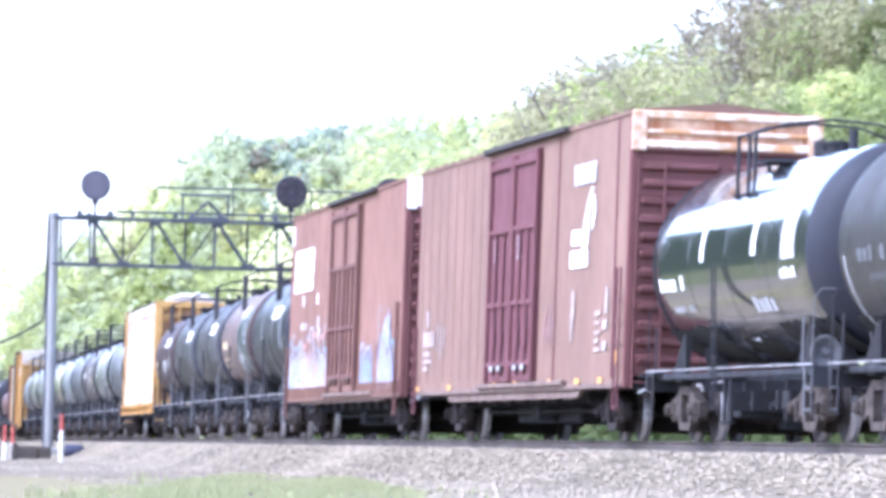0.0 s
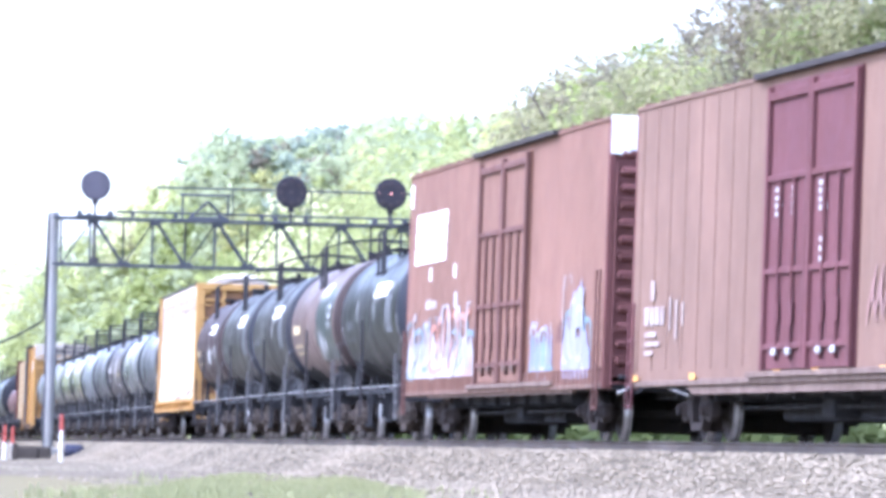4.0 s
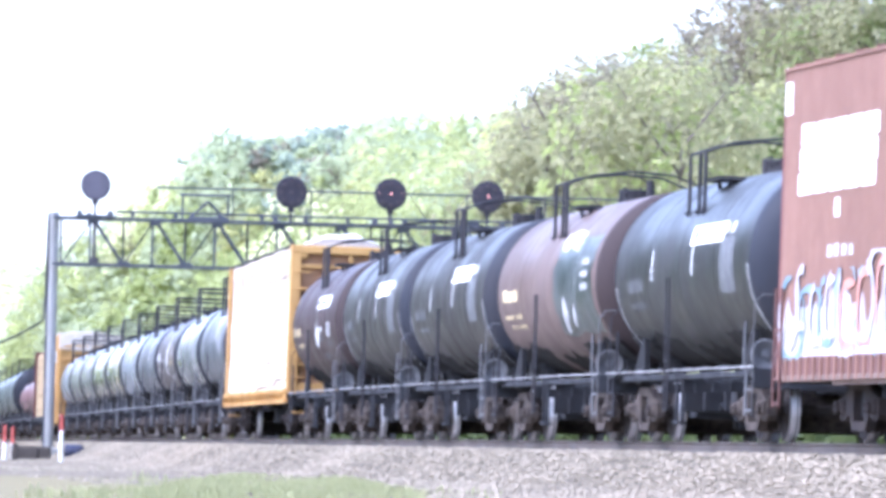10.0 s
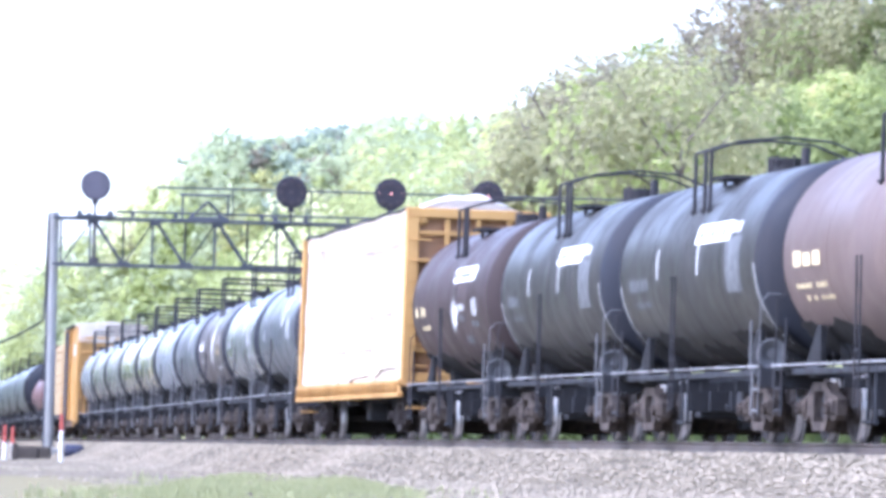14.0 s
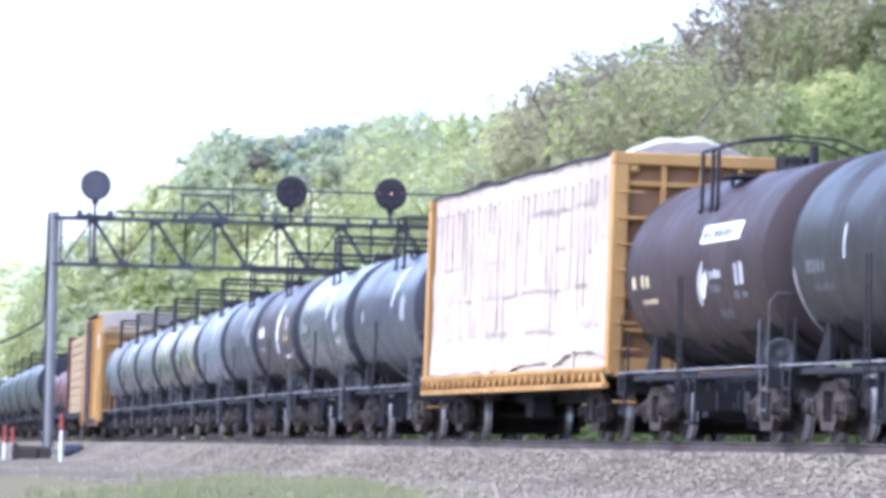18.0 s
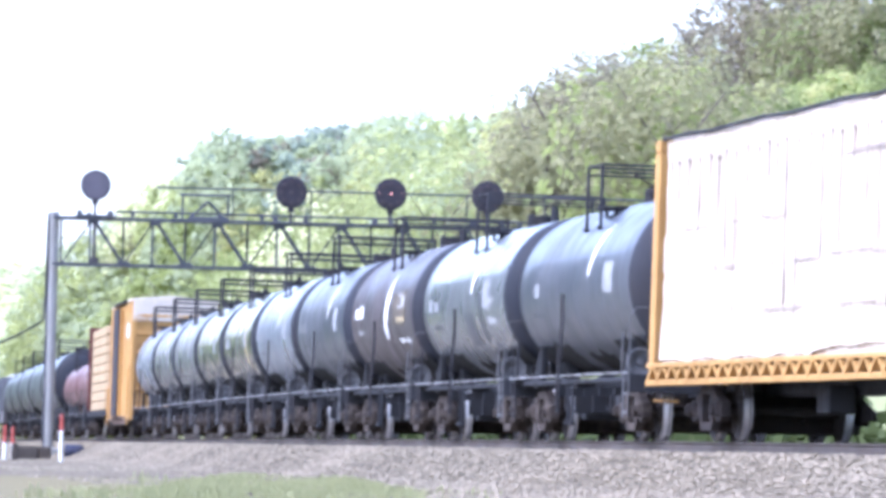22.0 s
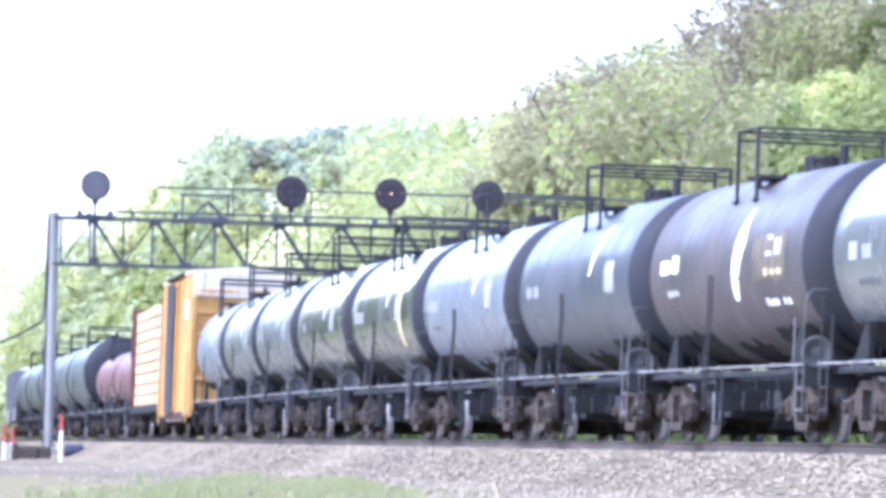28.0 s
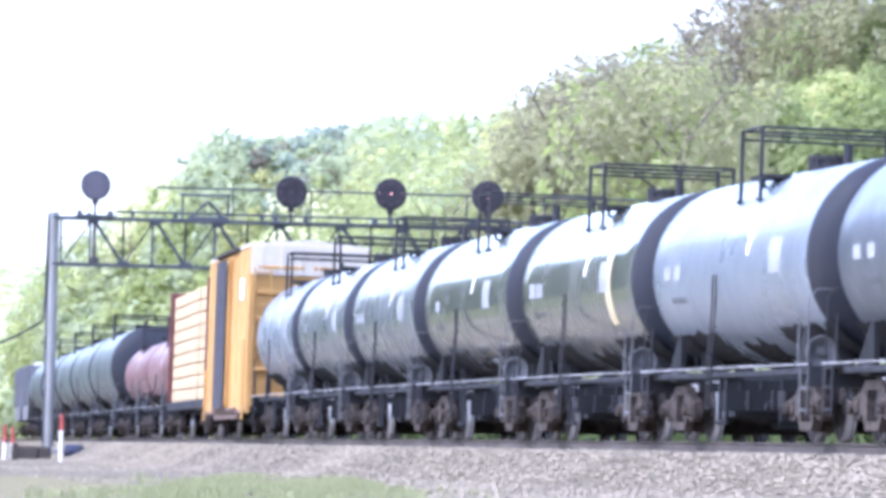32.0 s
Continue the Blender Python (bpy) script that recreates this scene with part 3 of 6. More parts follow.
    def web(bm):
        """Slanting gusset between the bolster's end and the tank."""
        pts = [(-.7, .98), (.32, .98), (.26, 1.6), (.08, 1.6)]
        a = [bm.verts.new((p, -1.20, q)) for p, q in pts]
        b = [bm.verts.new((p, -1.12, q)) for p, q in pts]
        bm.faces.new(a), bm.faces.new(b)
        for i in range(4):
            bm.faces.new((a[i], a[(i + 1) % 4], b[(i + 1) % 4], b[i]))
        return bm

    for rz in (0, 180):
        for sx in (-1, 1):
            part("bolster_web", (("web",), web), WEB_BLACK, root, "black slanting gusset plate", m=pose(0, 0, 0, 0, 0, rz) @ pose(sx * half, 0, 0))

    def rail(bm):
        y = -1.46
        box(bm, 0, y, 1.045, 2 * L, .03, .022, .006)
        return bm
    for rz in (0, 180):
        part("side_rail", (("rail", key), rail), GREY_SILL, root, "pale worn steel side rail", m=pose(0, 0, 0, 0, 0, rz))

    def corner(bm):
        y = -1.44
        pipe(bm, [(L - .1, y, .35), (L - .1, y, 1.95), (L - .18, y + .12, 2.08), (L - .18, y + .75, 2.08), (L - .05, y + .85, 1.0)], .011, 6)
        pipe(bm, [(L - .75, y, 1.0), (L - .75, y, 1.7)], .02, 6)
        for z in (.42, .72):
            rod(bm, (L - .1, y, z), (L - .55, y, z), .018, 6)
        rod(bm, (L - .55, y, .35), (L - .55, y, 1.0), .022, 6)
        return bm
    for k, rz in enumerate((0, 180)):
        part("corner_handrail", (("corner", key), corner), DULL_RAIL, root, m=pose(0, 0, 0, 0, 0, rz))

    def corner2(bm):
        corner(bm)
        bmesh.ops.scale(bm, vec=(1, -1, 1), verts=bm.verts[:])
        return bm
    for rz in (0, 180):
        part("corner_handrail", (("corner2", key), corner2), BLACK_IRON, root, m=pose(0, 0, 0, 0, 0, rz))

    def ladder(bm):
        pts = [(0, -1.52, .45), (0, -1.52, 1.2), (0, -(R + .06), zc - .55)]
        pts.append((0, -(R + .07), zc - .15))
        if not rungs:
            for p, q in zip(pts[:-1], pts[1:]):
                n = max(1, int((Vector(q) - Vector(p)).length / .28))
                rungs.extend(Vector(p).lerp(Vector(q), k / n) for k in range(n))
        return pipe(bm, [(0, p[1], p[2]) for p in pts], .017, 6)
    rungs = []
    ladder(bmesh.new())
    for rz in (0, 180):
        lad = part("ladder", (("ladder", R, zc), ladder), BLACK_IRON, root, "black steel ladder up the tank side", m=pose(-.45, 0, 0, 0, 0, rz) @ pose(-.13, 0, 0))
        part("stile", (("ladder", R, zc), ladder), BLACK_IRON, lad, m=pose(.26, 0, 0))
        for c in rungs:
            part("rung", (("rung",), lambda bm: rod(bm, (0, 0, 0), (.26, 0, 0), .013, 6)), BLACK_IRON, lad, m=pose(0, c.y, c.z))
    # top platform with railing
    top = zc + R

    def platform(bm):
        box(bm, .1, -.8, zc + math.sqrt(R * R - .64) + .10, 1.1, .42, .03, .01)
        for x in (-.7, .9):
            for y in (-.8,):
                rod(bm, (x * .6, y, zc + math.sqrt(R * R - .64) - .02), (x * .6, y, zc + math.sqrt(R * R - .64) + .1), .03, 6)
        return bm
    zt = top + (.26 if style == "arched" else .57)
    px, py = (.62, 1.22) if style == "arched" else (.72, 1.08 if R > 1.3 else .9)
    foot = zc + math.sqrt(R * R - py * py) - .04

    def post_mesh(bm):
        rod(bm, (0, 0, foot), (0, 0, zt), .031, 6)
        box(bm, 0, 0, foot + .06, .12, .12, .04)
        return bm

    def long_rail(bm):
        return rod(bm, (-px, 0, zt), (px, 0, zt), .02, 6)

    def cross_rail(bm):
        if style == "arched":
            return pipe(bm, [(0, -py, zt), (0, -.8, zt + .15), (0, -.1, zt + .24), (0, .6, zt + .2), (0, py, zt - .03)], .021, 6)
        rod(bm, (0, -py, zt), (0, py, zt), .021, 6)
        return rod(bm, (0, -py, zt - .13), (0, py, zt - .13), .018, 6)
    plat = part("platform", (("platform", R, zc), platform), BLACK_IRON, root)
    for x in np.linspace(-.6, .6, 7):
        part("grating_bar", (("slat",), lambda bm: box(bm, 0, 0, 0, .03, .4, .03)), BLACK_IRON, plat, m=pose(x * .8 + .1, -.8, zc + math.sqrt(R * R - .64) + .13))
    for ax in (-px, px):
        for ay in (-py, py):
            part("railing_post", (("rpost", R, zc, style), post_mesh), BLACK_IRON, plat, m=pose(ax, ay, 0))
        part("cross_rail", (("crail", R, zc, style), cross_rail), BLACK_IRON, plat, m=pose(ax, 0, 0))
    for ax in ((px * .3,) if style == "arched" else ()):
        part("railing_post", (("rpost", R, zc, style), post_mesh), BLACK_IRON, plat, m=pose(ax, -py, 0))
    for ay in (-py, py):
        part("top_rail", (("lrail", R, zc, style), long_rail), BLACK_IRON, plat, m=pose(0, ay, 0))

    def manway(bm):
        rod(bm, (0, 0, top - .1), (0, 0, top + .14), .25, 18)
        rod(bm, (0, 0, top + .14), (0, 0, top + .19), .29, 18)
        for k in range(6):
            a = k * math.pi / 3
            rod(bm, (.27 * math.cos(a), .27 * math.sin(a), top + .05), (.27 * math.cos(a), .27 * math.sin(a), top + .23), .022, 6)
        rod(bm, (.62, .1, top - .05), (.62, .1, top + .34), .07, 10)
        rod(bm, (-.55, -.15, top - .05), (-.55, -.15, top + .22), .09, 10)
        return bm
    part("manway", (("manway", top), manway), BLACK_IRON, root, m=pose(.55, 0, 0), smooth=True)

    def brake(bm):
        turned(bm, [(-.06, .02), (-.05, .12), (.0, .20), (.03, .27), (.0, .29), (-.04, .27), (-.07, .2), (-.1, .02)], 20)
        rod(bm, (-.1, 0, 0), (.05, 0, 0), .06, 10)
        box(bm, -.14, 0, -.12, .12, .2, .34, .03)
        return bm
    part("brake_wheel", (("brake",), brake), WHEEL_GREY, root, "dark dished hand-brake wheel on its housing", m=pose(L - .12, -1.25, 1.22) @ Matrix.Diagonal((.78, .78, .78, 1)))

    def strut(bm):
        box(bm, 0, -1.3, .62, .06, .05, .8, .01)
        box(bm, .45, -1.3, .62, .06, .05, .8, .01)
        box(bm, .22, -1.3, .26, .5, .14, .04, .01)
        return bm
    part("side_step", (("strut",), strut), STEEL_DARK, root, m=pose(-.65, 0, 0))
    # grime low on the tank, also darkening the belly in place of shade
    for sx in (-1, 1):
        x = sx * (half - .5)
        part("grime", skin_patch(R, x - 1.9, x + 1.9, -76, -42, 24, 8, .004, .3), GRIME_SHADE, tank, "black wheel grime that also paints in the underside's shade", smooth=True)
    part("grime", skin_patch(R, -1.2, .9, -76, -50, 16, 8, .004, .3), GRIME_SHADE, tank, "black outlet grime that also paints in the underside's shade", smooth=True)
    for d in decals:
        kind, x0, x1, a0, a1, mt = d[:6]
        if kind == "flash":
            part("paint_stroke", skin_stroke(R, x0, x1, a0, a1), mt, tank, "tall slanting white paint stroke", smooth=True)
        elif kind == "patch":
            part("paint_patch", skin_patch(R, x0, x1, a0, a1, *((8, 12, .005, .35) if (mt in (PATCH_GREY, PATCH_TAN, PATCH_PALE) and x1 - x0 > 1.2) or (mt is FADED_MARK and 1.2 < x1 - x0 < 2.2) else (2, 8, .005))), mt, tank, "painted patch on the tank side", smooth=True)
        else:
            tagged(part("stencil", letter_bars(R, x0, x1, a0, a1, d[6], len(CARS) * 7 + int(10 * x0)), mt, tank), "small stencilled marks on the tank side", kind="stuff")
    for sx in (-1, 1):
        add_truck(root, sx * half)
    add_ends(root, L)
    return finish(root, s0, half, label, "tank car", group)


# head colours: darker than the shells, with the ends' shade painted in
SHADED_HEAD = paint("shaded_tank_head", (0.028, 0.030, 0.038), 0.5, dirt=0.4, dirt_col=(0.05, 0.043, 0.04), scale=0.8, spec=0.08, streak=0.1)
SHADED_BROWN_HEAD = paint("shaded_brown_tank_head", (0.042, 0.031, 0.030), 0.6, dirt=0.5, dirt_col=(0.05, 0.04, 0.038), scale=0.8, spec=0.08, streak=0.1)
GLOSS_BLACK = paint("gloss_black_tank", (0.016, 0.019, 0.022), 0.09, dirt=0.15, dirt_col=(0.09, 0.085, 0.08), scale=0.5, streak=0.08, bump=0.0, coat=0.9, spec=0.6)
SLATE = paint("slate_tank", (0.043, 0.042, 0.040), 0.36, dirt=0.5, dirt_col=(0.04, 0.036, 0.032), scale=0.7, bump=0.03, coat=0.0, spec=0.10, streak=0.1)
SOOT = paint("soot_black_tank", (0.033, 0.034, 0.033), 0.34, dirt=0.4, dirt_col=(0.045, 0.042, 0.038), scale=0.6, bump=0.03, coat=0.0, spec=0.14, streak=0.1)
RUST_TANK = paint("rust_brown_tank", (0.046, 0.033, 0.033), 0.42, dirt=0.5, dirt_col=(0.08, 0.06, 0.055), scale=0.6, bump=0.08, spec=0.16, streak=0.1)
OLD_BROWN = paint("faded_brown_tank", (0.118, 0.084, 0.073), 0.42, dirt=0.35, dirt_col=(0.10, 0.085, 0.08), scale=0.5, bump=0.06, spec=0.16, streak=0.1)
STEEL_BLUE = paint("blue_grey_tank", (0.07, 0.077, 0.092), 0.33, dirt=0.35, dirt_col=(0.10, 0.09, 0.085), scale=0.5, bump=0.03, coat=0.12, spec=0.4, streak=0.1)
PALE_BLUE = paint("pale_blue_grey_tank", (0.165, 0.185, 0.215), 0.26, dirt=0.3, dirt_col=(0.18, 0.17, 0.17), scale=0.5, bump=0.02, coat=0.2, spec=0.5, streak=0.1)
PALE_GREY = paint("pale_grey_tank", (0.125, 0.135, 0.142), 0.2, dirt=0.4, dirt_col=(0.10, 0.095, 0.09), scale=0.6, bump=0.02, coat=0.3, spec=0.6, streak=0.1)
OLIVE_GLOSS = paint("gloss_olive_tank", (0.105, 0.11, 0.098), 0.12, dirt=0.2, dirt_col=(0.12, 0.10, 0.08), scale=0.5, streak=0.2, bump=0.0, coat=0.6, spec=0.8)
GREY_BROWN = paint("grey_brown_tank", (0.068, 0.062, 0.066), 0.36, dirt=0.45, dirt_col=(0.085, 0.055, 0.045), scale=0.5, bump=0.05, spec=0.35, streak=0.1)
PATCH_GREY = paint("overpainted_patch", (0.032, 0.04, 0.039), 0.3, dirt=0.7, dirt_col=(0.12, 0.13, 0.125), scale=1.4)
# grime colour that doubles as the shade under the tanks
GRIME_SHADE = paint("wheel_grime_shade", (0.03, 0.029, 0.029), 0.75, dirt=0.6, dirt_col=(0.035, 0.031, 0.029), scale=2.0, spec=0.08)
WEB_BLACK = paint("black_gusset", (0.022, 0.022, 0.024), 0.7, dirt=0.4, dirt_col=(0.03, 0.027, 0.025), scale=3, spec=0.06)
PATCH_PALE = paint("pale_overpaint", (0.27, 0.275, 0.28), 0.5, dirt=0.6, dirt_col=(0.17, 0.17, 0.175), scale=4)
PATCH_TAN = paint("tan_overpaint", (0.115, 0.095, 0.07), 0.5, dirt=0.5, dirt_col=(0.12, 0.1, 0.085), scale=3)
TANK_RED = paint("faded_red_tank", (0.15, 0.075, 0.078), 0.36, dirt=0.7, dirt_col=(0.27, 0.2, 0.19), scale=0.7)
LIGHT_BLUE = paint("light_tank", (0.11, 0.128, 0.13), 0.3, dirt=0.4, dirt_col=(0.15, 0.15, 0.14), scale=0.5, spec=0.5, streak=0.1)


def marks(n=1, bright=WHITE_MARK, big=True, x=None):
    """The usual stencils: a mark high up, two short upright strokes, small rows low down."""
    d = [("patch", -2.3, -2.16, -6, 12, FADED_MARK), ("patch", 1.0, 1.13, -6, 14, FADED_MARK), ("bars", -4.6, -3.0, -12, 8, DIM_MARK, 5), ("bars", -4.3, -3.0, -22, 4, DIM_MARK, 7), ("patch", 3.2, 4.3, -18, 14, DIM_MARK), ("bars", 3.3, 4.2, 16, 8, FADED_MARK, 2), ("patch", 5.34, 5.41, -55, -3, FADED_MARK), ("patch", -5.41, -5.34, -50, -8, FADED_MARK)]
    if big:
        d += [("patch", .7, 3.3, 12, 24, bright), ("bars", .9, 3.1, 15, 6, DIM_MARK, 5)]
    return d


def flash(x0):
    """A tall narrow white reflective stroke on the front half."""
    return [("flash", x0, x0 + .34, 4, 44, WHITE_MARK), ("bars", -4.8, -3.2, -6, 10, PATCH_PALE, 2), ("bars", -4.4, -3.2, -20, 4, DIM_MARK, 6), ("patch", x0 + 1.6, x0 + 2.5, -8, 12, PATCH_PALE)]


# two black tanks at the head
tank_car(31.6 + 6.6, 13.3, 1.5, 2.68, SLATE, "dull grey tank car with small white stencils", marks(big=False), style="arched", head=SHADED_HEAD)
tank_car(18.1 + 6.7, 13.3, 1.5, 2.68, GLOSS_BLACK, "glossy black tank car with white stencils", [("patch", -1.9, -1.65, -2, 22, WHITE_MARK), ("patch", 1.9, 2.2, -2, 22, WHITE_MARK), ("bars", -5.2, -3.2, -17, 9, WHITE_MARK, 6), ("bars", -4.6, -3.0, -30, 4, FADED_MARK, 8), ("patch", 4.0, 4.9, -6, 20, FADED_MARK), ("bars", 1.4, 3.0, -34, 10, FADED_MARK, 4), ("bars", 3.6, 4.9, -16, 6, WHITE_MARK, 5)], style="arched", head=SHADED_HEAD)
# five behind the boxcars
U1 = 12.86
for k, (mt, hdm, lab, dec) in enumerate((
        (SOOT, SHADED_HEAD, "sooty black tank car with a white panel", marks()),
        (OLD_BROWN, SHADED_BROWN_HEAD, "faded brown tank car with a grey overpainted patch", [("patch", 1.0, 5.2, -34, 30, PATCH_GREY), ("patch", 1.1, 3.0, 23, 36, FADED_MARK), ("flash", 1.5, 2.0, -34, -8, FADED_MARK), ("flash", 2.5, 2.8, -30, -14, FADED_MARK), ("bars", 3.6, 4.6, 10, 5, FADED_MARK, 3), ("bars", 3.6, 4.6, 2, 5, FADED_MARK, 3), ("bars", -4.8, -3.0, -8, 9, TAN_MARK, 3), ("bars", -4.8, -2.8, -20, 3, TAN_MARK, 8), ("bars", -4.4, -2.6, -27, 3, TAN_MARK, 8), ("bars", 3.6, 4.6, -6, 5, FADED_MARK, 3)]),
        (SLATE, SHADED_HEAD, "slate-grey tank car with a white panel", marks()),
        (SLATE, SHADED_HEAD, "dirty slate-grey tank car with a white panel", marks()),
        (RUST_TANK, SHADED_BROWN_HEAD, "rust-brown tank car with white stencils", [("patch", .5, 3.5, 12, 23, WHITE_MARK), ("bars", .65, 3.4, 14.5, 6, DIM_MARK, 7), ("flash", .3, .72, -24, 2, FADED_MARK), ("flash", .62, 1.0, -20, -4, WHITE_MARK), ("bars", 1.4, 2.7, -9, 5, FADED_MARK, 4), ("bars", 1.4, 2.5, -17, 5, DIM_MARK, 4), ("bars", 1.6, 2.5, -34, 8, DIM_MARK, 3), ("bars", 3.3, 4.0, -14, 14, FADED_MARK, 2), ("bars", -4.9, -3.0, -10, 9, TAN_MARK, 5), ("bars", -4.2, -3.0, -20, 3, TAN_MARK, 6), ("bars", 2.5, 4.2, -22, 5, DIM_MARK, 3)]))):
    tank_car(-37.4 - U1 * (k + .5), U1, 1.47, 2.6, mt, lab, dec, style="arched", head=hdm)
# ten behind the centre-beam car
U2 = 13.42
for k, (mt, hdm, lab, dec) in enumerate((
        (STEEL_BLUE, SHADED_HEAD, "blue-grey tank car with a white stroke", flash(1.6)),
        (PALE_GREY, SHADED_HEAD, "pale grey tank car with a faded patch", flash(1.2) + [("patch", 2.2, 2.6, -34, 4, STEEL_BLUE), ("patch", .3, 1.4, -36, -10, STEEL_BLUE), ("bars", 3.4, 4.4, -20, 20, FADED_MARK, 3)]),
        (GREY_BROWN, SHADED_HEAD, "grey-brown tank car with white and tan stencils", [("flash", .7, 1.35, -22, 34, WHITE_MARK), ("bars", .85, 1.3, -10, 18, DIM_MARK, 3), ("patch", 2.3, 4.6, -12, 14, PATCH_TAN), ("bars", 2.6, 4.4, 2, 12, FADED_MARK, 3), ("bars", 2.6, 4.4, -9, 4, TAN_MARK, 4), ("bars", -4.8, -3.0, -2, 11, WHITE_MARK, 2), ("bars", -4.3, -3.2, -16, 4, FADED_MARK, 5), ("bars", 2.6, 4.6, -27, 5, WHITE_MARK, 7)]),
        (STEEL_BLUE, SHADED_HEAD, "blue-grey tank car with a white stroke", flash(1.8)),
        (PALE_BLUE, SHADED_HEAD, "pale blue-grey tank car with a white stroke", flash(1.5)),
        (OLIVE_GLOSS, SHADED_HEAD, "glossy olive-grey tank car with a white stroke", flash(1.0) + [("patch", 3.2, 3.7, -30, 20, TAN_MARK)]),
        (OLIVE_GLOSS, SHADED_HEAD, "glossy dark olive tank car with a white stroke", flash(1.0)),
        (PALE_GREY, SHADED_HEAD, "pale grey tank car", flash(1.4)),
        (PALE_GREY, SHADED_HEAD, "dusty pale grey tank car", flash(1.4)),
        (PALE_BLUE, SHADED_HEAD, "pale blue-grey tank car behind a yellow boxcar", flash(1.4)))):
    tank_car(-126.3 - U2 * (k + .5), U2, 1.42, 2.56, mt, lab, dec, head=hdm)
# red ones and long pale ones at the tail
for k in range(2):
    tank_car(-305.7 - 17.8 * (k + .5), 17.8, 1.2, 2.3, TANK_RED, "faded red tank car of small diameter", flash(1.0)[:1])
for k in range(5):
    tank_car(-343 - 22 * (k + .5), 22.0, 1.6, 2.72, LIGHT_BLUE, "long pale tank car with dark ends", [], head=SHADED_HEAD)


def rect(bm, x0, x1, z0, z1, y):
    q = [bm.verts.new(p) for p in ((x0, y, z0), (x1, y, z0), (x1, y, z1), (x0, y, z1))]
    bm.faces.new(q)
    return bm


def ribbon(bm, pts, ws, y):
    """A flat painted stroke through the points, ws wide at each."""
    last = None
    for (x, z), w in zip(pts, ws):
        q = [bm.verts.new((x - w / 2, y, z - w * .12)), bm.verts.new((x + w / 2, y, z + w * .12))]
        if last:
            bm.faces.new((last[0], last[1], q[1], q[0]))
        last = q
    return bm


def sprayed(x0, x1, z0, z1, y, seed, peaks=5):
    """A solid sprayed area with a ragged, peaked upper edge."""
    bm = bmesh.new()
    n = int((x1 - x0) / .09)
    last = None
    for i in range(n + 1):
        f = i / n
        x = x0 + (x1 - x0) * f
        e = min(1, 6 * f + .35, 6 * (1 - f) + .35)
        q = .55 + .45 * noise.noise(Vector((f * peaks * 2, seed, 0))) + .22 * noise.noise(Vector((f * peaks * 7, seed, 5)))
        lo = z0 + .05 * noise.noise(Vector((f * 20, seed, 8)))
        v = [bm.verts.new((x, y, lo)), bm.verts.new((x + .04 * noise.noise(Vector((f * 30, seed, 2))), y, lo + (z1 - z0) * max(.2, min(1, q)) * e))]
        if last:
            bm.faces.new((last[0], v[0], v[1], last[1]))
        last = v
    return bm


def loops(x0, x1, z0, z1, y, n, seed, wide=.07):
    """Swinging outline strokes, like the edges of swollen letters that spell nothing."""
    r = random.Random(seed)
    bm = bmesh.new()
    cw = (x1 - x0) / n
    for k in range(n):
        cx, cz = x0 + cw * (k + .5), z0 + (z1 - z0) * r.uniform(.35, .6)
        rx, rz, a0 = cw * r.uniform(.4, .75), (z1 - z0) * r.uniform(.25, .48), r.uniform(0, 6)
        span = r.uniform(2.8, 5.5)
        last = None
        for i in range(13):
            a = a0 + span * i / 12
            w = wide * (.5 + .8 * abs(math.sin(i * .8 + k)))
            yy = y - .0012 * (k % 4)
            q = [bm.verts.new((cx + (rx + d) * math.cos(a), yy, min(z1, max(z0, cz + (rz + d) * math.sin(a + .3 * math.sin(2 * a)))))) for d in (-w / 2, w / 2)]
            if last:
                bm.faces.new((last[0], last[1], q[1], q[0]))
            last = q
    return bm


GRAF = [paint("graffiti_white", (0.36, 0.345, 0.36), 0.5, dirt=0.5, dirt_col=(0.29, 0.26, 0.31), scale=2.5),
        paint("graffiti_blue", (0.13, 0.20, 0.24), 0.5, dirt=0.6, dirt_col=(0.26, 0.31, 0.34), scale=2.5),
        paint("graffiti_violet", (0.22, 0.225, 0.33), 0.5, dirt=0.5, dirt_col=(0.32, 0.325, 0.40), scale=2.5),
        paint("graffiti_pink", (0.42, 0.19, 0.14), 0.5, dirt=0.5, dirt_col=(0.52, 0.36, 0.34), scale=2.5),
        paint("graffiti_ground", (0.34, 0.29, 0.29), 0.5, dirt=0.6, dirt_col=(0.24, 0.18, 0.17), scale=2.5)]


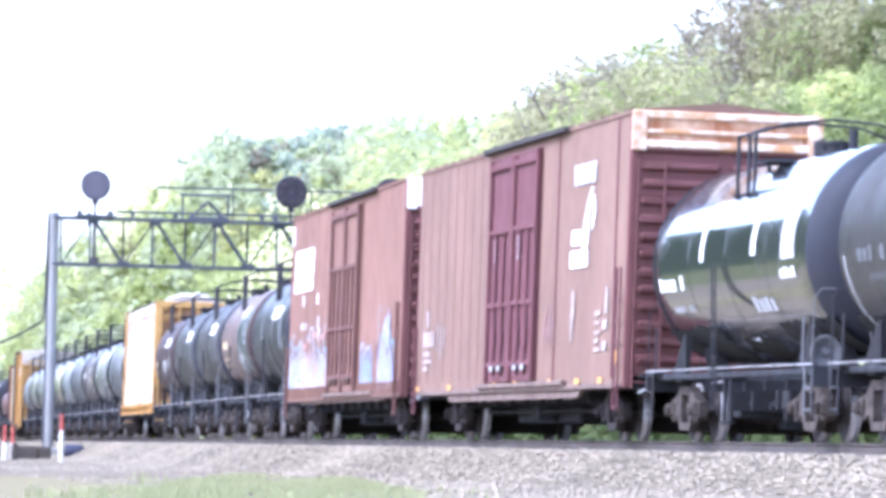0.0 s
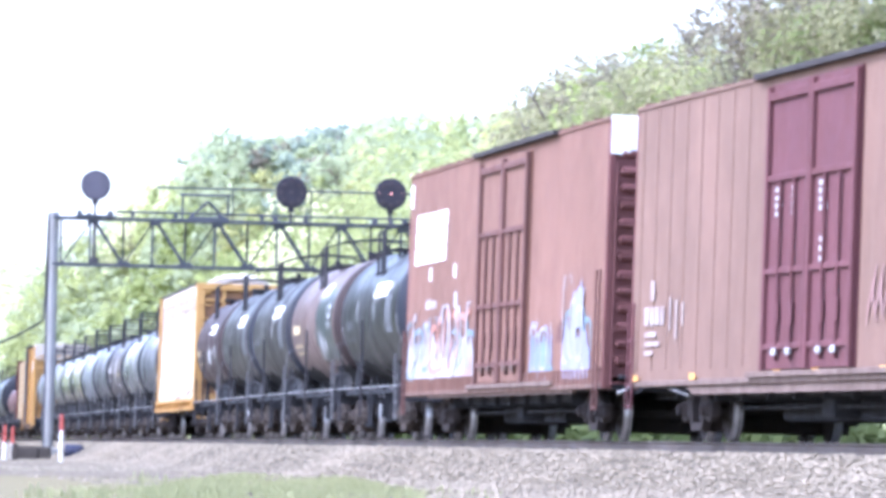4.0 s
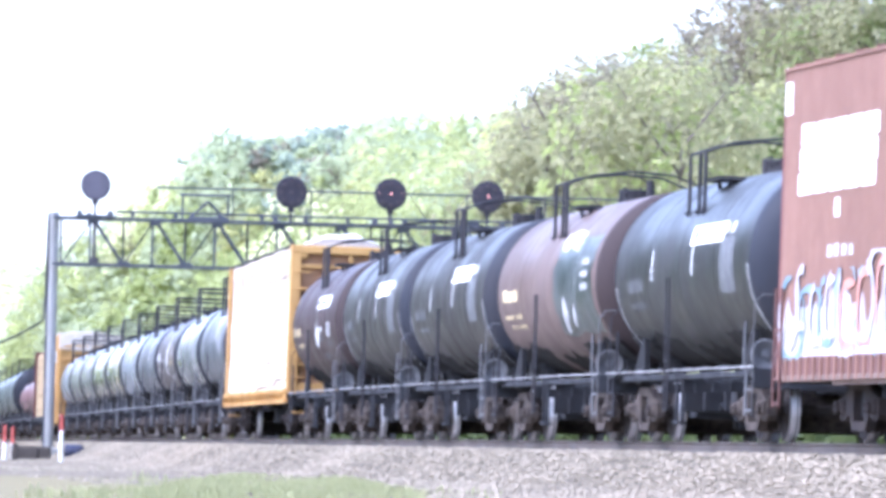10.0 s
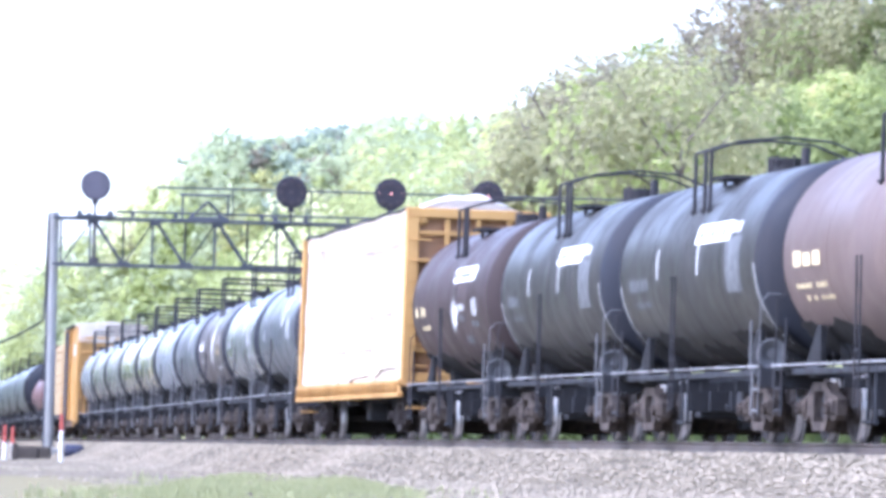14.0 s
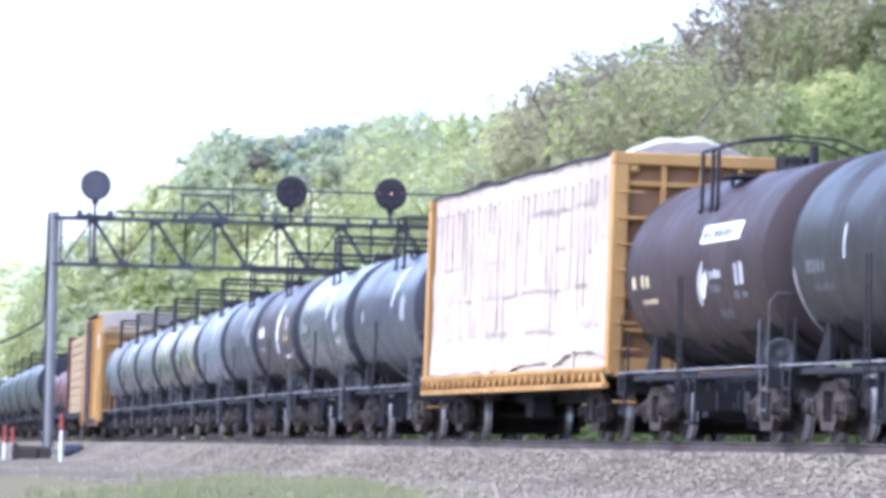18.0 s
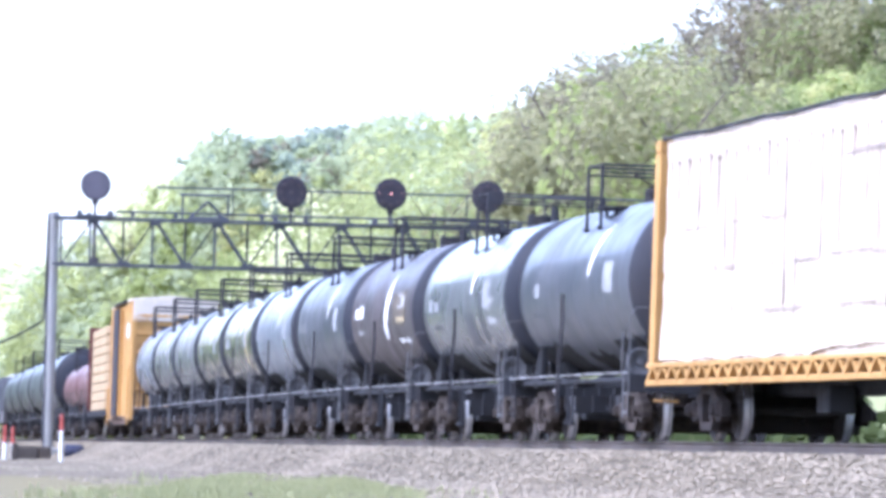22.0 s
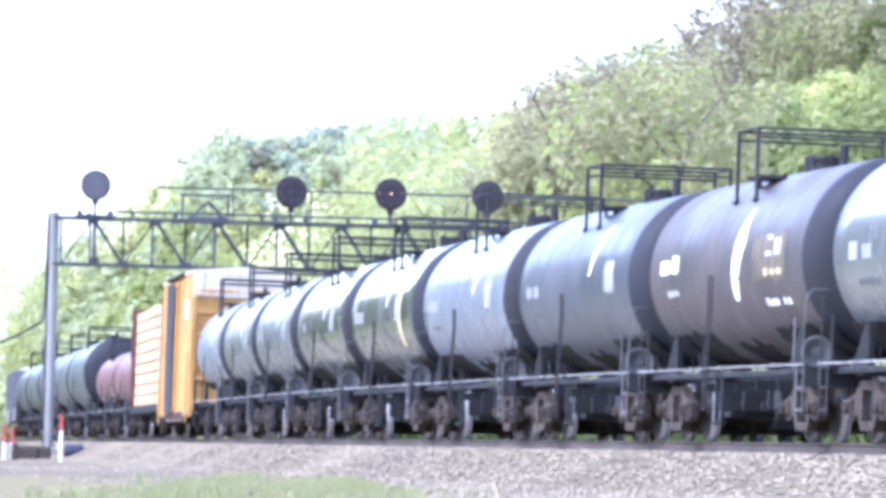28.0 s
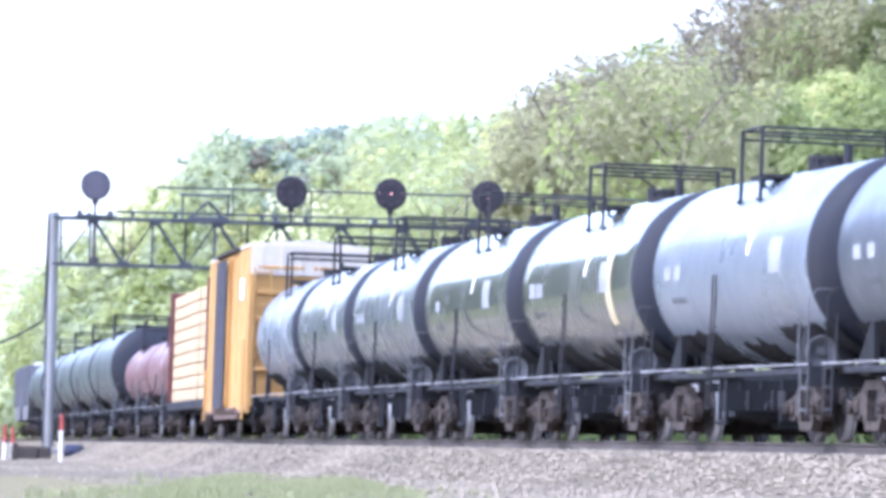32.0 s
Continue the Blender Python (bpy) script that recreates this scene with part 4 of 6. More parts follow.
def boxcar(name, s0, L, half, wall, end, door_mat, roof_mat, label, door, eave=5.12, base=.80, W=3.05, ribs=14, end_top=None, top_h=.62, seams=0, door_dark=None, sill_teeth=False, frame_mat=None, seam_at=(), group="boxcars of the train"):
    root = new(name)
    y = W / 2
    bm = bmesh.new()
    t = .07
    for sy in (-1, 1):
        box(bm, 0, sy * (y - t / 2), (base + eave) / 2, L, t, eave - base, .012)
    part("side_wall", bm, wall, root)
    for k in range(seams):
        x = -L / 2 + L * (k + .5) / seams
        if door[0] - .1 < x < door[1] + .1 or (seam_at and x > door[1]):
            continue
        for sy in (-1, 1):
            part("wall_rib", (("rib", eave, base), lambda bm: box(bm, 0, 0, (base + eave) / 2 + .1, .03, .012, eave - base - .3)), wall, root, m=pose(x, sy * (y + .004), 0))
    for x in seam_at:
        for sy in (-1, 1):
            part("wall_seam", (("seam", eave, base), lambda bm: box(bm, 0, 0, (base + eave) / 2 + .06, .07, .05, eave - base - .2, .01)), frame_mat or end, root, "dark upright seam cover", m=pose(x, sy * (y + .002), 0))
    for sx in (-1, 1):
        bm = bmesh.new()
        box(bm, sx * (L / 2 - .04), 0, (base + .2 + eave) / 2, .06, W - .16, eave - base - .2)
        part("end_wall", bm, end, root, "corrugated steel end")
        for sy in (-1, 1):
            part("corner_post", box(bmesh.new(), sx * (L / 2), sy * (y - .05), (base + eave) / 2, .10, .12, eave - base, .02), end, root)

    def end_rib(bm):
        prof = [(-W * .21, .01), (-W * .19, .075), (W * .19, .075), (W * .21, .01)]
        turned(bm, prof, 10, "y")
        bmesh.ops.scale(bm, vec=(1.2, 1, 1), verts=bm.verts[:])
        return bm
    for sx in (-1, 1):
        for k in range(ribs):
            z = base + .45 + (eave - base - 1.0) * k / (ribs - 1)
            for sy in (-1, 1):
                part("end_rib", (("endrib", W), end_rib), end, root, m=pose(sx * (L / 2 - .01), sy * W * .235, z))
    bm = bmesh.new()
    pr = [(-y - .03, eave - .02), (-y - .03, eave + .03), (0, eave + .2), (y + .03, eave + .03), (y + .03, eave - .02)]
    for sx in (-1, 1):
        vs_ = [bm.verts.new((sx * (L / 2 + .02), a, b)) for a, b in pr]
        bm.faces.new(vs_)
    bm.verts.ensure_lookup_table()
    for k in range(5):
        bm.faces.new((bm.verts[k], bm.verts[(k + 1) % 5], bm.verts[5 + (k + 1) % 5], bm.verts[5 + k]))
    for k in range(int(L / 1.2)):
        x = -L / 2 + .6 + k * 1.2
        for sy in (-1, 1):
            angle_bar(bm, (x, 0, eave + .21), (x, sy * (y + .02), eave + .05), .05, .05)
    part("roof", bm, roof_mat, root)
    # doors with their rods and tracks
    n = 2
    for k in range(n):
        a = door[0] + (door[1] - door[0]) * k / n
        b = door[0] + (door[1] - door[0]) * (k + 1) / n
        for sy in (-1, 1):
            bm = bmesh.new()
            box(bm, (a + b) / 2, sy * (y + .02), (base + .18 + eave - .14) / 2, b - a - .05, .07, eave - base - .32, .015)
            leaf = part("door", bm, door_dark if (door_dark and k == 0) else door_mat, root, "ribbed sliding plug door")
            for z in (base + .5, base + 1.55, base + 2.85):
                bm = bmesh.new()
                box(bm, (a + b) / 2, sy * (y + .075), z, b - a - .1, .06, .09, .01)
                part("crossbar", bm, frame_mat or door_mat, leaf)
            for f in (.36, .68):
                x = a + (b - a) * f
                bm = bmesh.new()
                rod(bm, (x, sy * (y + .10), base + .3), (x, sy * (y + .10), base + 2.8), .03, 6)
                box(bm, x, sy * (y + .10), base + .95, .16, .05, .34, .02)
                part("locking_rod", bm, frame_mat or door_mat, leaf)
                part("rod_keeper", box(bmesh.new(), x, sy * (y + .13), base + .42, .22, .05, .1, .02), FADED_MARK if frame_mat is DOOR_BROWN else WORN_SILL, leaf, "worn rod keeper")
            for x in (a + .09, b - .09):
                part("door_post", box(bmesh.new(), x, sy * (y + .085), (base + eave) / 2, .15, .08, eave - base - .34, .015), frame_mat or door_mat, leaf)
            part("upper_crossbar", box(bmesh.new(), (a + b) / 2, sy * (y + .08), eave - .32, b - a - .1, .07, .12, .01), frame_mat or door_mat, leaf)
    for sy in (-1, 1):
        part("lower_door_track", box(bmesh.new(), (door[0] + door[1]) / 2 + 1.2, sy * (y + .05), base + .12, (door[1] - door[0]) + 4.5, .1, .08, .01), WORN_SILL, root, "scuffed pale lower door track")
        part("upper_door_track", box(bmesh.new(), (door[0] + door[1]) / 2 + 1.0, sy * (y + .06), eave + .02, (door[1] - door[0]) + 4.0, .14, .09, .01), ROOF_DARK, root)
        # dark strip behind the teeth paints the shade in their gaps
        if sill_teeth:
            part("sill_web", box(bmesh.new(), 0, sy * (y + .006), base + .2, L - .3, .03, .28), DOOR_RED, root, "dark strip as painted shade between the sill stiffeners")
        bm = bmesh.new()
        pts = [(-half + .9, base), (half - .9, base), (half - 1.5, base - .13), (-half + 1.5, base - .13)] if not sill_teeth else [(-half, base), (half, base), (half, base - .05), (-half, base - .05)]
        fa = [bm.verts.new((p, sy * (y - .02), q)) for p, q in pts]
        fb = [bm.verts.new((p, sy * (y - .09), q)) for p, q in pts]
        bm.faces.new(fa), bm.faces.new(fb)
        for i in range(4):
            bm.faces.new((fa[i], fa[(i + 1) % 4], fb[(i + 1) % 4], fb[i]))
        part("sill_skirt", bm, WORN_SILL, root, "scuffed skirt that tapers up towards the trucks")
        part("side_sill", box(bmesh.new(), 0, sy * (y + .012), base + .045, L - .1, .05, .085, .01), WORN_SILL, root, "scuffed pale lower sill")
    part("brake_gear", box(bmesh.new(), -2.6, .1, .54, 7.6, 1.0, .46, .04), STEEL_DARK, root)
    # frame below
    bm = bmesh.new()
    box(bm, 0, 0, .86, L - .4, .55, .36, .02)
    for sx in (-1, 1):
        box(bm, sx * half, 0, .92, .6, W - .3, .2, .02)
    box(bm, 0, 0, base + .05, L - .2, W - .2, .1)
    for x in np.linspace(-half + 1.8, half - 1.8, 9):
        box(bm, x, 0, .75, .12, W - .6, .34)
    for sy in (-1, 1):
        bx = [(-half + 1.6, base), (half - 1.6, base), (half - 2.9, base - .17), (-half + 2.9, base - .17)]
        a = [bm.verts.new((p, sy * (y - .4), q)) for p, q in bx]
        b = [bm.verts.new((p, sy * (y - .5), q)) for p, q in bx]
        bm.faces.new(a), bm.faces.new(b)
        for i in range(4):
            bm.faces.new((a[i], a[(i + 1) % 4], b[(i + 1) % 4], b[i]))
    rod(bm, (1.2, .5, .55), (2.4, .5, .55), .24, 12)
    box(bm, -1.6, -.6, .55, .7, .4, .4, .03)
    rod(bm, (-half + 1.3, -.7, .50), (half - 1.3, -.7, .50), .035, 6)
    part("underframe", bm, STEEL_DARK, root)
    if sill_teeth:
        for k in range(int(L / .42)):
            for sy in (-1, 1):
                part("sill_stiffener", (("tooth",), lambda bm: box(bm, 0, 0, .17, .10, .07, .32, .008)), wall, root, m=pose(-L / 2 + .3 + k * .42, sy * (y + .02), base))
    for sx in (-1, 1):
        for sy in (-1, 1):
            bm = bmesh.new()
            x = sx * (L / 2 - .30)
            for dx in (-.2, .2):
                rod(bm, (x + dx, sy * (y + .07), .45), (x + dx, sy * (y + .07), base + 1.9 if sx > 0 else base + 1.3), .02, 6)
            for k in range(6 if sx > 0 else 4):
                rod(bm, (x - .2, sy * (y + .07), .5 + .34 * k), (x + .2, sy * (y + .07), .5 + .34 * k), .018, 6)
            part("corner_ladder", bm, frame_mat or wall, root)
        bm = bmesh.new()
        for k in range(9):
            z = .9 + .42 * k
            rod(bm, (sx * (L / 2 + .12), -y + .12, z), (sx * (L / 2 + .12), -y + .55, z), .018, 6)
        for yy in (-y + .12, -y + .55):
            rod(bm, (sx * (L / 2 + .12), yy, .8), (sx * (L / 2 + .12), yy, 4.4), .02, 6)
        part("end_ladder", bm, end, root)
        bm = bmesh.new()
        box(bm, sx * (L / 2 + .12), 0, 1.0, .34, W - .5, .05, .01)
        part("end_platform", bm, STEEL_DARK, root)
        bm = bmesh.new()
        rod(bm, (sx * (L / 2 + .45), -.9, .95), (sx * (L / 2 + .45), .2, .62), .019, 6)
        rod(bm, (sx * (L / 2 + .45), -.9, .95), (sx * (L / 2 + .45), -1.35, .72), .019, 6)
        part("uncoupling_lever", bm, FADED_MARK if sx > 0 else STEEL_DARK, root)
    if end_top:
        for sx in (-1, 1):
            bm = bmesh.new()
            box(bm, sx * (L / 2 + .03), 0, eave + .05 - top_h / 2, .05, W - .02, top_h, .01)
            panel = part("end_top_panel", bm, end_top, root, "pale peeling panel across the top of the end")
            for k in range(6):
                part("panel_rib", box(bmesh.new(), sx * (L / 2 + .06), -W / 2 + .3 + k * (W - .6) / 5, eave + .05 - top_h / 2, .03, .05, top_h - .04), end_top, panel)
            if end_top == PEELED:
                for z, hh in ((eave - .02, .11), (eave - .28, .07), (eave - .48, .12)):
                    part("panel_strip", box(bmesh.new(), sx * (L / 2 + .075), 0, z, .05, W - .3, hh, .015), PEELED_WHITE, panel, "strip of flaking white paint over rust")
                for yy in (-W / 2 + .12, W / 2 - .12):
                    part("corner_plate", box(bmesh.new(), sx * (L / 2 + .08), yy, eave + .04 - top_h / 2, .06, .24, top_h + .02, .02), PEELED_WHITE, panel, "corner plate of flaking white paint over rust")
    for sx in (-1, 1):
        add_truck(root, sx * half, TRUCK_BLACK)
    add_ends(root, L / 2 + .1)
    finish(root, s0, half, label, "boxcar", group)
    return root


def side_decal(root, bm, mt, label):
    ob = part("side_marking", bm, mt, root, label)
    if len(ob.data.polygons) > 1:
        ob["kind"] = "stuff"
    return ob


def bar_rows(x0, x1, z0, z1, y, rows, cols, seed):
    r = random.Random(seed)
    bm = bmesh.new()
    for i in range(rows):
        for k in range(cols):
            if r.random() < .15:
                continue
            w, h = (x1 - x0) / cols, (z1 - z0) / rows
            rect(bm, x0 + k * w + .1 * w, x0 + (k + r.uniform(.6, .92)) * w, z0 + i * h + .18 * h, z0 + (i + r.uniform(.65, .9)) * h, y)
    return bm


# the brown boxcar
LB = 25.0
b1 = boxcar("boxcar", 4.5, 25.2, 9.2, BOX_BROWN, END_BROWN, DOOR_BROWN, BOX_BROWN, "weathered brown high-cube boxcar with dark plug doors and a peeling end", (-2.35, 3.4), ribs=13, end_top=PEELED, seams=22, frame_mat=DOOR_BROWN, seam_at=(5.3, 11.5))
Y1 = -3.05 / 2 - .028
for x0, w in ((7.1, .52), (7.72, .42), (8.25, .5), (8.85, .55)):
    side_decal(b1, rect(bmesh.new(), x0, x0 + w, 4.16, 4.5, Y1), FADED_MARK, "white plain bar of a faded row")
bm = bmesh.new()
for q in ((6.9, 8.75, 2.80, 3.08), (7.0, 8.1, 3.18, 3.42)):
    rect(bm, *q, Y1)
ribbon(bm, [(8.4, 3.08), (8.5, 3.4), (8.65, 3.7), (8.85, 3.95), (9.05, 4.1)], [.62, .6, .5, .38, .14], Y1)
ribbon(bm, [(9.15, 3.4), (9.3, 3.65), (9.25, 3.95)], [.16, .3, .12], Y1)
side_decal(b1, bm, WHITE_MARK, "white emblem of plain strokes")
for qs, lab in ((((-11.0, -10.7, 2.12, 2.42), (-11.45, -11.1, 1.74, 2.02), (-11.0, -10.7, 1.74, 2.02), (-10.62, -10.3, 1.74, 2.02), (-10.2, -9.9, 1.74, 2.02), (-11.4, -10.5, 1.56, 1.64), (-11.4, -10.2, 1.42, 1.49), (-11.4, -10.7, 1.28, 1.35)), "small white stencil bars"),
                (((10.75, 10.98, 2.0, 2.42), (9.7, 10.3, 1.98, 2.06), (9.7, 10.2, 1.84, 1.90), (10.5, 11.0, 1.74, 1.9), (9.7, 10.3, 1.68, 1.74), (10.5, 10.95, 1.4, 1.56), (9.75, 10.2, 1.54, 1.6), (9.75, 10.3, 1.4, 1.46)), "small faded stencil bars"),
                (((7.2, 7.5, 1.95, 2.42), (7.15, 7.32, 1.6, 2.0), (-9.5, -9.36, 1.65, 2.15), (-9.0, -8.88, 1.5, 2.1), (-8.5, -8.4, 1.7, 2.05)), "thin upright pale strokes")):
    bm = bmesh.new()
    for q in qs:
        rect(bm, *q, Y1)
    side_decal(b1, bm, RUBBED_MARK, lab)
bm = bmesh.new()
for k in range(3):
    ribbon(bm, [(4.0 + .5 * k, 1.5 + .1 * k), (4.1 + .5 * k, 1.8), (4.5 + .4 * k, 2.3), (4.3 + .5 * k, 1.9), (4.6 + .4 * k, 1.55)], [.05, .14, .05, .16, .05], Y1 - .002 * k)
side_decal(b1, bm, paint("faded_pink_scrawl", (0.26, 0.155, 0.14), 0.6, dirt=0.6, dirt_col=(0.22, 0.12, 0.1), scale=3), "faded pink spray scrawl")
for x in (-12.1, -7.6, -1.6, .9, 5.0, 8.0, 10.4):
    side_decal(b1, rect(bmesh.new(), x, x + .42, .89, .98, Y1 - .03), ORANGE_MARK, "orange reflector strip")
side_decal(b1, rect(bmesh.new(), 11.9, 12.2, 1.15, 1.4, Y1 - .03), ORANGE_MARK, "orange reflector strip")
for k, x in enumerate((-1.85, -.75, 1.0)):
    side_decal(b1, bar_rows(x, x + (.65 if k != 1 else .3), 3.1, 3.55, Y1 - .04, 4, 2 if k != 1 else 1, 8 + k), FADED_MARK, "pale door stencils")
side_decal(b1, bar_rows(1.1, 1.5, 2.4, 2.8, Y1 - .04, 3, 1, 18), FADED_MARK, "pale door stencils")

# the red boxcar with spray paint
b2 = boxcar("boxcar", -23.25, LB, 9.2, BOX_RED, END_BROWN, BOX_RED, BOX_RED, "pinkish-red high-cube boxcar with spray-painted lower side", (-1.9, 4.1), ribs=13, end_top=MARK_WHITE, sill_teeth=True, frame_mat=DOOR_RED)
Y2 = -3.05 / 2 - .006
bm = bmesh.new()
rect(bm, -11.4, -7.0, 3.4, 4.3, Y2)
side_decal(b2, bm, paint("emblem_shadow", (0.50, 0.40, 0.39), 0.6, dirt=0.2), "faded ground of the white emblem")
for i in range(3):
    for k in range(5):
        x0 = -11.5 + .92 * k + .08 * i
        side_decal(b2, rect(bmesh.new(), x0, x0 + .80, 3.36 + .34 * i, 3.64 + .34 * i, Y2 - .005), MARK_WHITE, "white block of the emblem")
for k, (x0, x1, z0, z1, n, seed, wide, mt, lab) in enumerate((
        (-12.35, -2.4, 1.0, 2.5, 6, 11, 0, GRAF[4], "pale spray-painted ground"),
        (-12.3, -7.6, 1.02, 2.45, 4, 12, 0, GRAF[0], "white spray-painted area"),
        (-7.4, -2.5, 1.05, 2.3, 3, 16, 0, GRAF[0], "white spray-painted area"),
        (-12.1, -2.6, 1.1, 2.3, 9, 17, .10, GRAF[1], "blue spray-painted outlines"),
        (-8.6, -2.8, 1.15, 2.45, 6, 18, .11, GRAF[3], "orange-pink spray-painted outlines"),
        (-12.2, -2.6, 1.1, 2.5, 11, 19, .12, GRAF[0], "white spray-painted outlines"),
        (4.4, 7.2, .92, 2.15, 3, 13, 0, GRAF[1], "blue spray-painted area"),
        (4.5, 6.9, .95, 2.2, 4, 14, .08, GRAF[0], "white spray-painted strokes"),
        (4.6, 7.0, 1.0, 2.0, 5, 15, .10, GRAF[2], "violet spray-painted strokes"),
        (8.2, 11.3, .98, 2.5, 2, 21, 0, GRAF[2], "violet spray-painted area"),
        (9.2, 10.5, 1.8, 2.95, 1, 22, 0, GRAF[2], "violet spray-painted area"),
        (8.4, 11.1, 1.05, 2.7, 4, 23, .08, GRAF[0], "white spray-painted strokes"),
        (8.5, 11.1, 1.1, 2.3, 5, 24, .10, GRAF[1], "blue spray-painted strokes"),
        (7.5, 8.3, 1.6, 2.2, 1, 19, 0, DOOR_RED, "dark brown spray-painted area"))):
    yk = Y2 - .004 - .0045 * (k % 6)
    side_decal(b2, loops(x0, x1, z0, z1, yk, n, seed, wide) if wide else sprayed(x0, x1, z0, z1, yk, seed, n), mt, lab)
side_decal(b2, bar_rows(-9.7, -8.0, 2.42, 2.68, Y2, 1, 4, 21), FADED_MARK, "small pale stencil bars")
side_decal(b2, rect(bmesh.new(), -5.6, -5.2, 2.42, 2.72, Y2), FADED_MARK, "small pale stencil bar")
side_decal(b2, rect(bmesh.new(), -9.3, -9.0, 3.0, 3.25, Y2), WHITE_MARK, "small white stencil stroke")
side_decal(b2, rect(bmesh.new(), -5.8, -5.5, 3.0, 3.25, Y2), WHITE_MARK, "small white stencil stroke")
side_decal(b2, rect(bmesh.new(), -12.46, -12.05, 4.5, 4.95, Y2), MARK_WHITE, "white corner patch")

# the yellow boxcar
y1 = boxcar("boxcar", -270.2, 17.6, 6.4, BEAM_YELLOW, BEAM_YELLOW, BEAM_YELLOW, CREAM, "yellow boxcar with a dark door and a white roof end", (-3.3, 1.8), eave=4.95, base=.62, ribs=6, end_top=CREAM, top_h=.8, seams=10, door_dark=None)
bm = bmesh.new()
rect(bm, -3.1, 1.5, .78, 4.78, -3.05 / 2 - .165)
side_decal(y1, bm, paint("dark_door_panel", (0.035, 0.034, 0.046), 0.6, dirt=0.3), "dark brown door panel")
side_decal(y1, rect(bmesh.new(), 5.6, 7.0, 3.6, 4.15, -3.05 / 2 - .03), MARK_WHITE, "white emblem block")


def centre_beam():
    root = new("centre_beam_car")
    L, W = 22.6, 2.9
    y = W / 2
    bm = bmesh.new()
    box(bm, 0, 0, 1.06, L, W - .12, .12, .01)
    box(bm, 0, 0, .88, L - .4, .5, .4, .02)
    for sx in (-1, 1):
        box(bm, sx * 8.3, 0, .95, .6, W - .3, .2, .02)
    rod(bm, (2, .5, .6), (3.2, .5, .6), .22, 12)
    box(bm, -2.2, -.5, .6, .8, .4, .4, .03)
    part("underframe", bm, STEEL_DARK, root)
    # the notched side sill: top and bottom flange with slanting webs
    for sy in (-1, 1):
        bm = bmesh.new()
        box(bm, 0, sy * y, 1.13, L, .10, .07, .01)
        box(bm, 0, sy * y, .86, L, .10, .09, .01)
        n = 29
        for k in range(n):
            x0 = -L / 2 + .15 + (L - .3) * k / n
            angle_bar(bm, (x0, sy * y, .88), (x0 + .36, sy * y, 1.11), .12, .08)
            angle_bar(bm, (x0 + .36, sy * y, 1.11), (x0 + .74, sy * y, .88), .06, .06)
        part("side_sill", bm, BEAM_YELLOW, root, "notched yellow side sill")
    # bulkheads with their frames
    for sx in (-1, 1):
        bm = bmesh.new()
        x = sx * (L / 2 - .12)
        box(bm, x, 0, 4.5, .34, W, .2, .02)
        bh = part("bulkhead", bm, BEAM_YELLOW, root, "yellow framed bulkhead")
        for sy in (-1, 1):
            part("end_post", box(bmesh.new(), x, sy * (y - .13), 2.72, .336, .26, 3.36, .02), BEAM_YELLOW, bh)
        part("lower_beam", box(bmesh.new(), x, 0, 1.2, .3, W - .54, .2, .02), BEAM_YELLOW, bh)
        for yy in (-.62, 0, .62):
            part("upright_rib", box(bmesh.new(), x + sx * .08, yy, 2.8, .12, .09, 3.3, .01), BEAM_YELLOW, bh)
        for z in (1.75, 2.35, 2.95, 3.55, 4.1):
            part("cross_rib", box(bmesh.new(), x + sx * .06, 0, z, .14, W - .4, .08, .01), BEAM_YELLOW, bh)
        for sy in (-1, 1):
            part("corner_gusset", box(bmesh.new(), x + sx * .05, sy * (y - .34), 4.34, .2, .18, .14, .04), BEAM_YELLOW, bh)
        # recessed panel, its shade given by the darker colour
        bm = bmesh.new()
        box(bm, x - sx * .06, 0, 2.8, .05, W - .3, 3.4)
        part("bulkhead_panel", bm, BEAM_SHADE, bh, "recessed bulkhead panels, car yellow shaded down to brown")
        for k in range(9):
            part("grab_rung", (("grab",), lambda bm: rod(bm, (0, 0, 0), (0, .4, 0), .018, 6)), BEAM_YELLOW, bh, m=pose(x + sx * .22, -y + .1, .6 + .42 * k))
    bm = bmesh.new()
    box(bm, 0, 0, 2.8, L - .6, .12, 3.3)
    part("centre_beam", bm, BEAM_YELLOW, root)
    for sx in (-1, 1):
        add_truck(root, sx * 8.3, TRUCK_BLACK)
    add_ends(root, L / 2 + .1)
    # wrapped packs on both sides
    r = random.Random(5)
    LL = L - 1.1
    cols, rows = 6, 5
    h = 3.42 / rows
    for sy in (-1, 1):
        for c in range(cols):
            for k in range(rows):
                w = LL / cols
                bm = bmesh.new()
                d = 1.28 + r.uniform(-.012, .01)
                box(bm, 0, 0, 0, w - .006, d, h - .004)
                bmesh.ops.subdivide_edges(bm, edges=bm.edges[:], cuts=5, use_grid_fill=True)
                for v in bm.verts:
                    v.co.y += .018 * noise.noise(Vector((v.co.x * 1.7 + c * 5, k * 3.0 + v.co.z * 2, sy)))
                    v.co.z += .012 * noise.noise(Vector((v.co.x * 2.1, c * 3.0, k * 2.0 + v.co.z)))
                part("lumber_pack", bm, WRAP, root, "lumber pack in crinkled white wrap", m=pose(-LL / 2 + w * (c + .5), sy * (.07 + d / 2), 1.14 + h * (k + .5)), smooth=True)
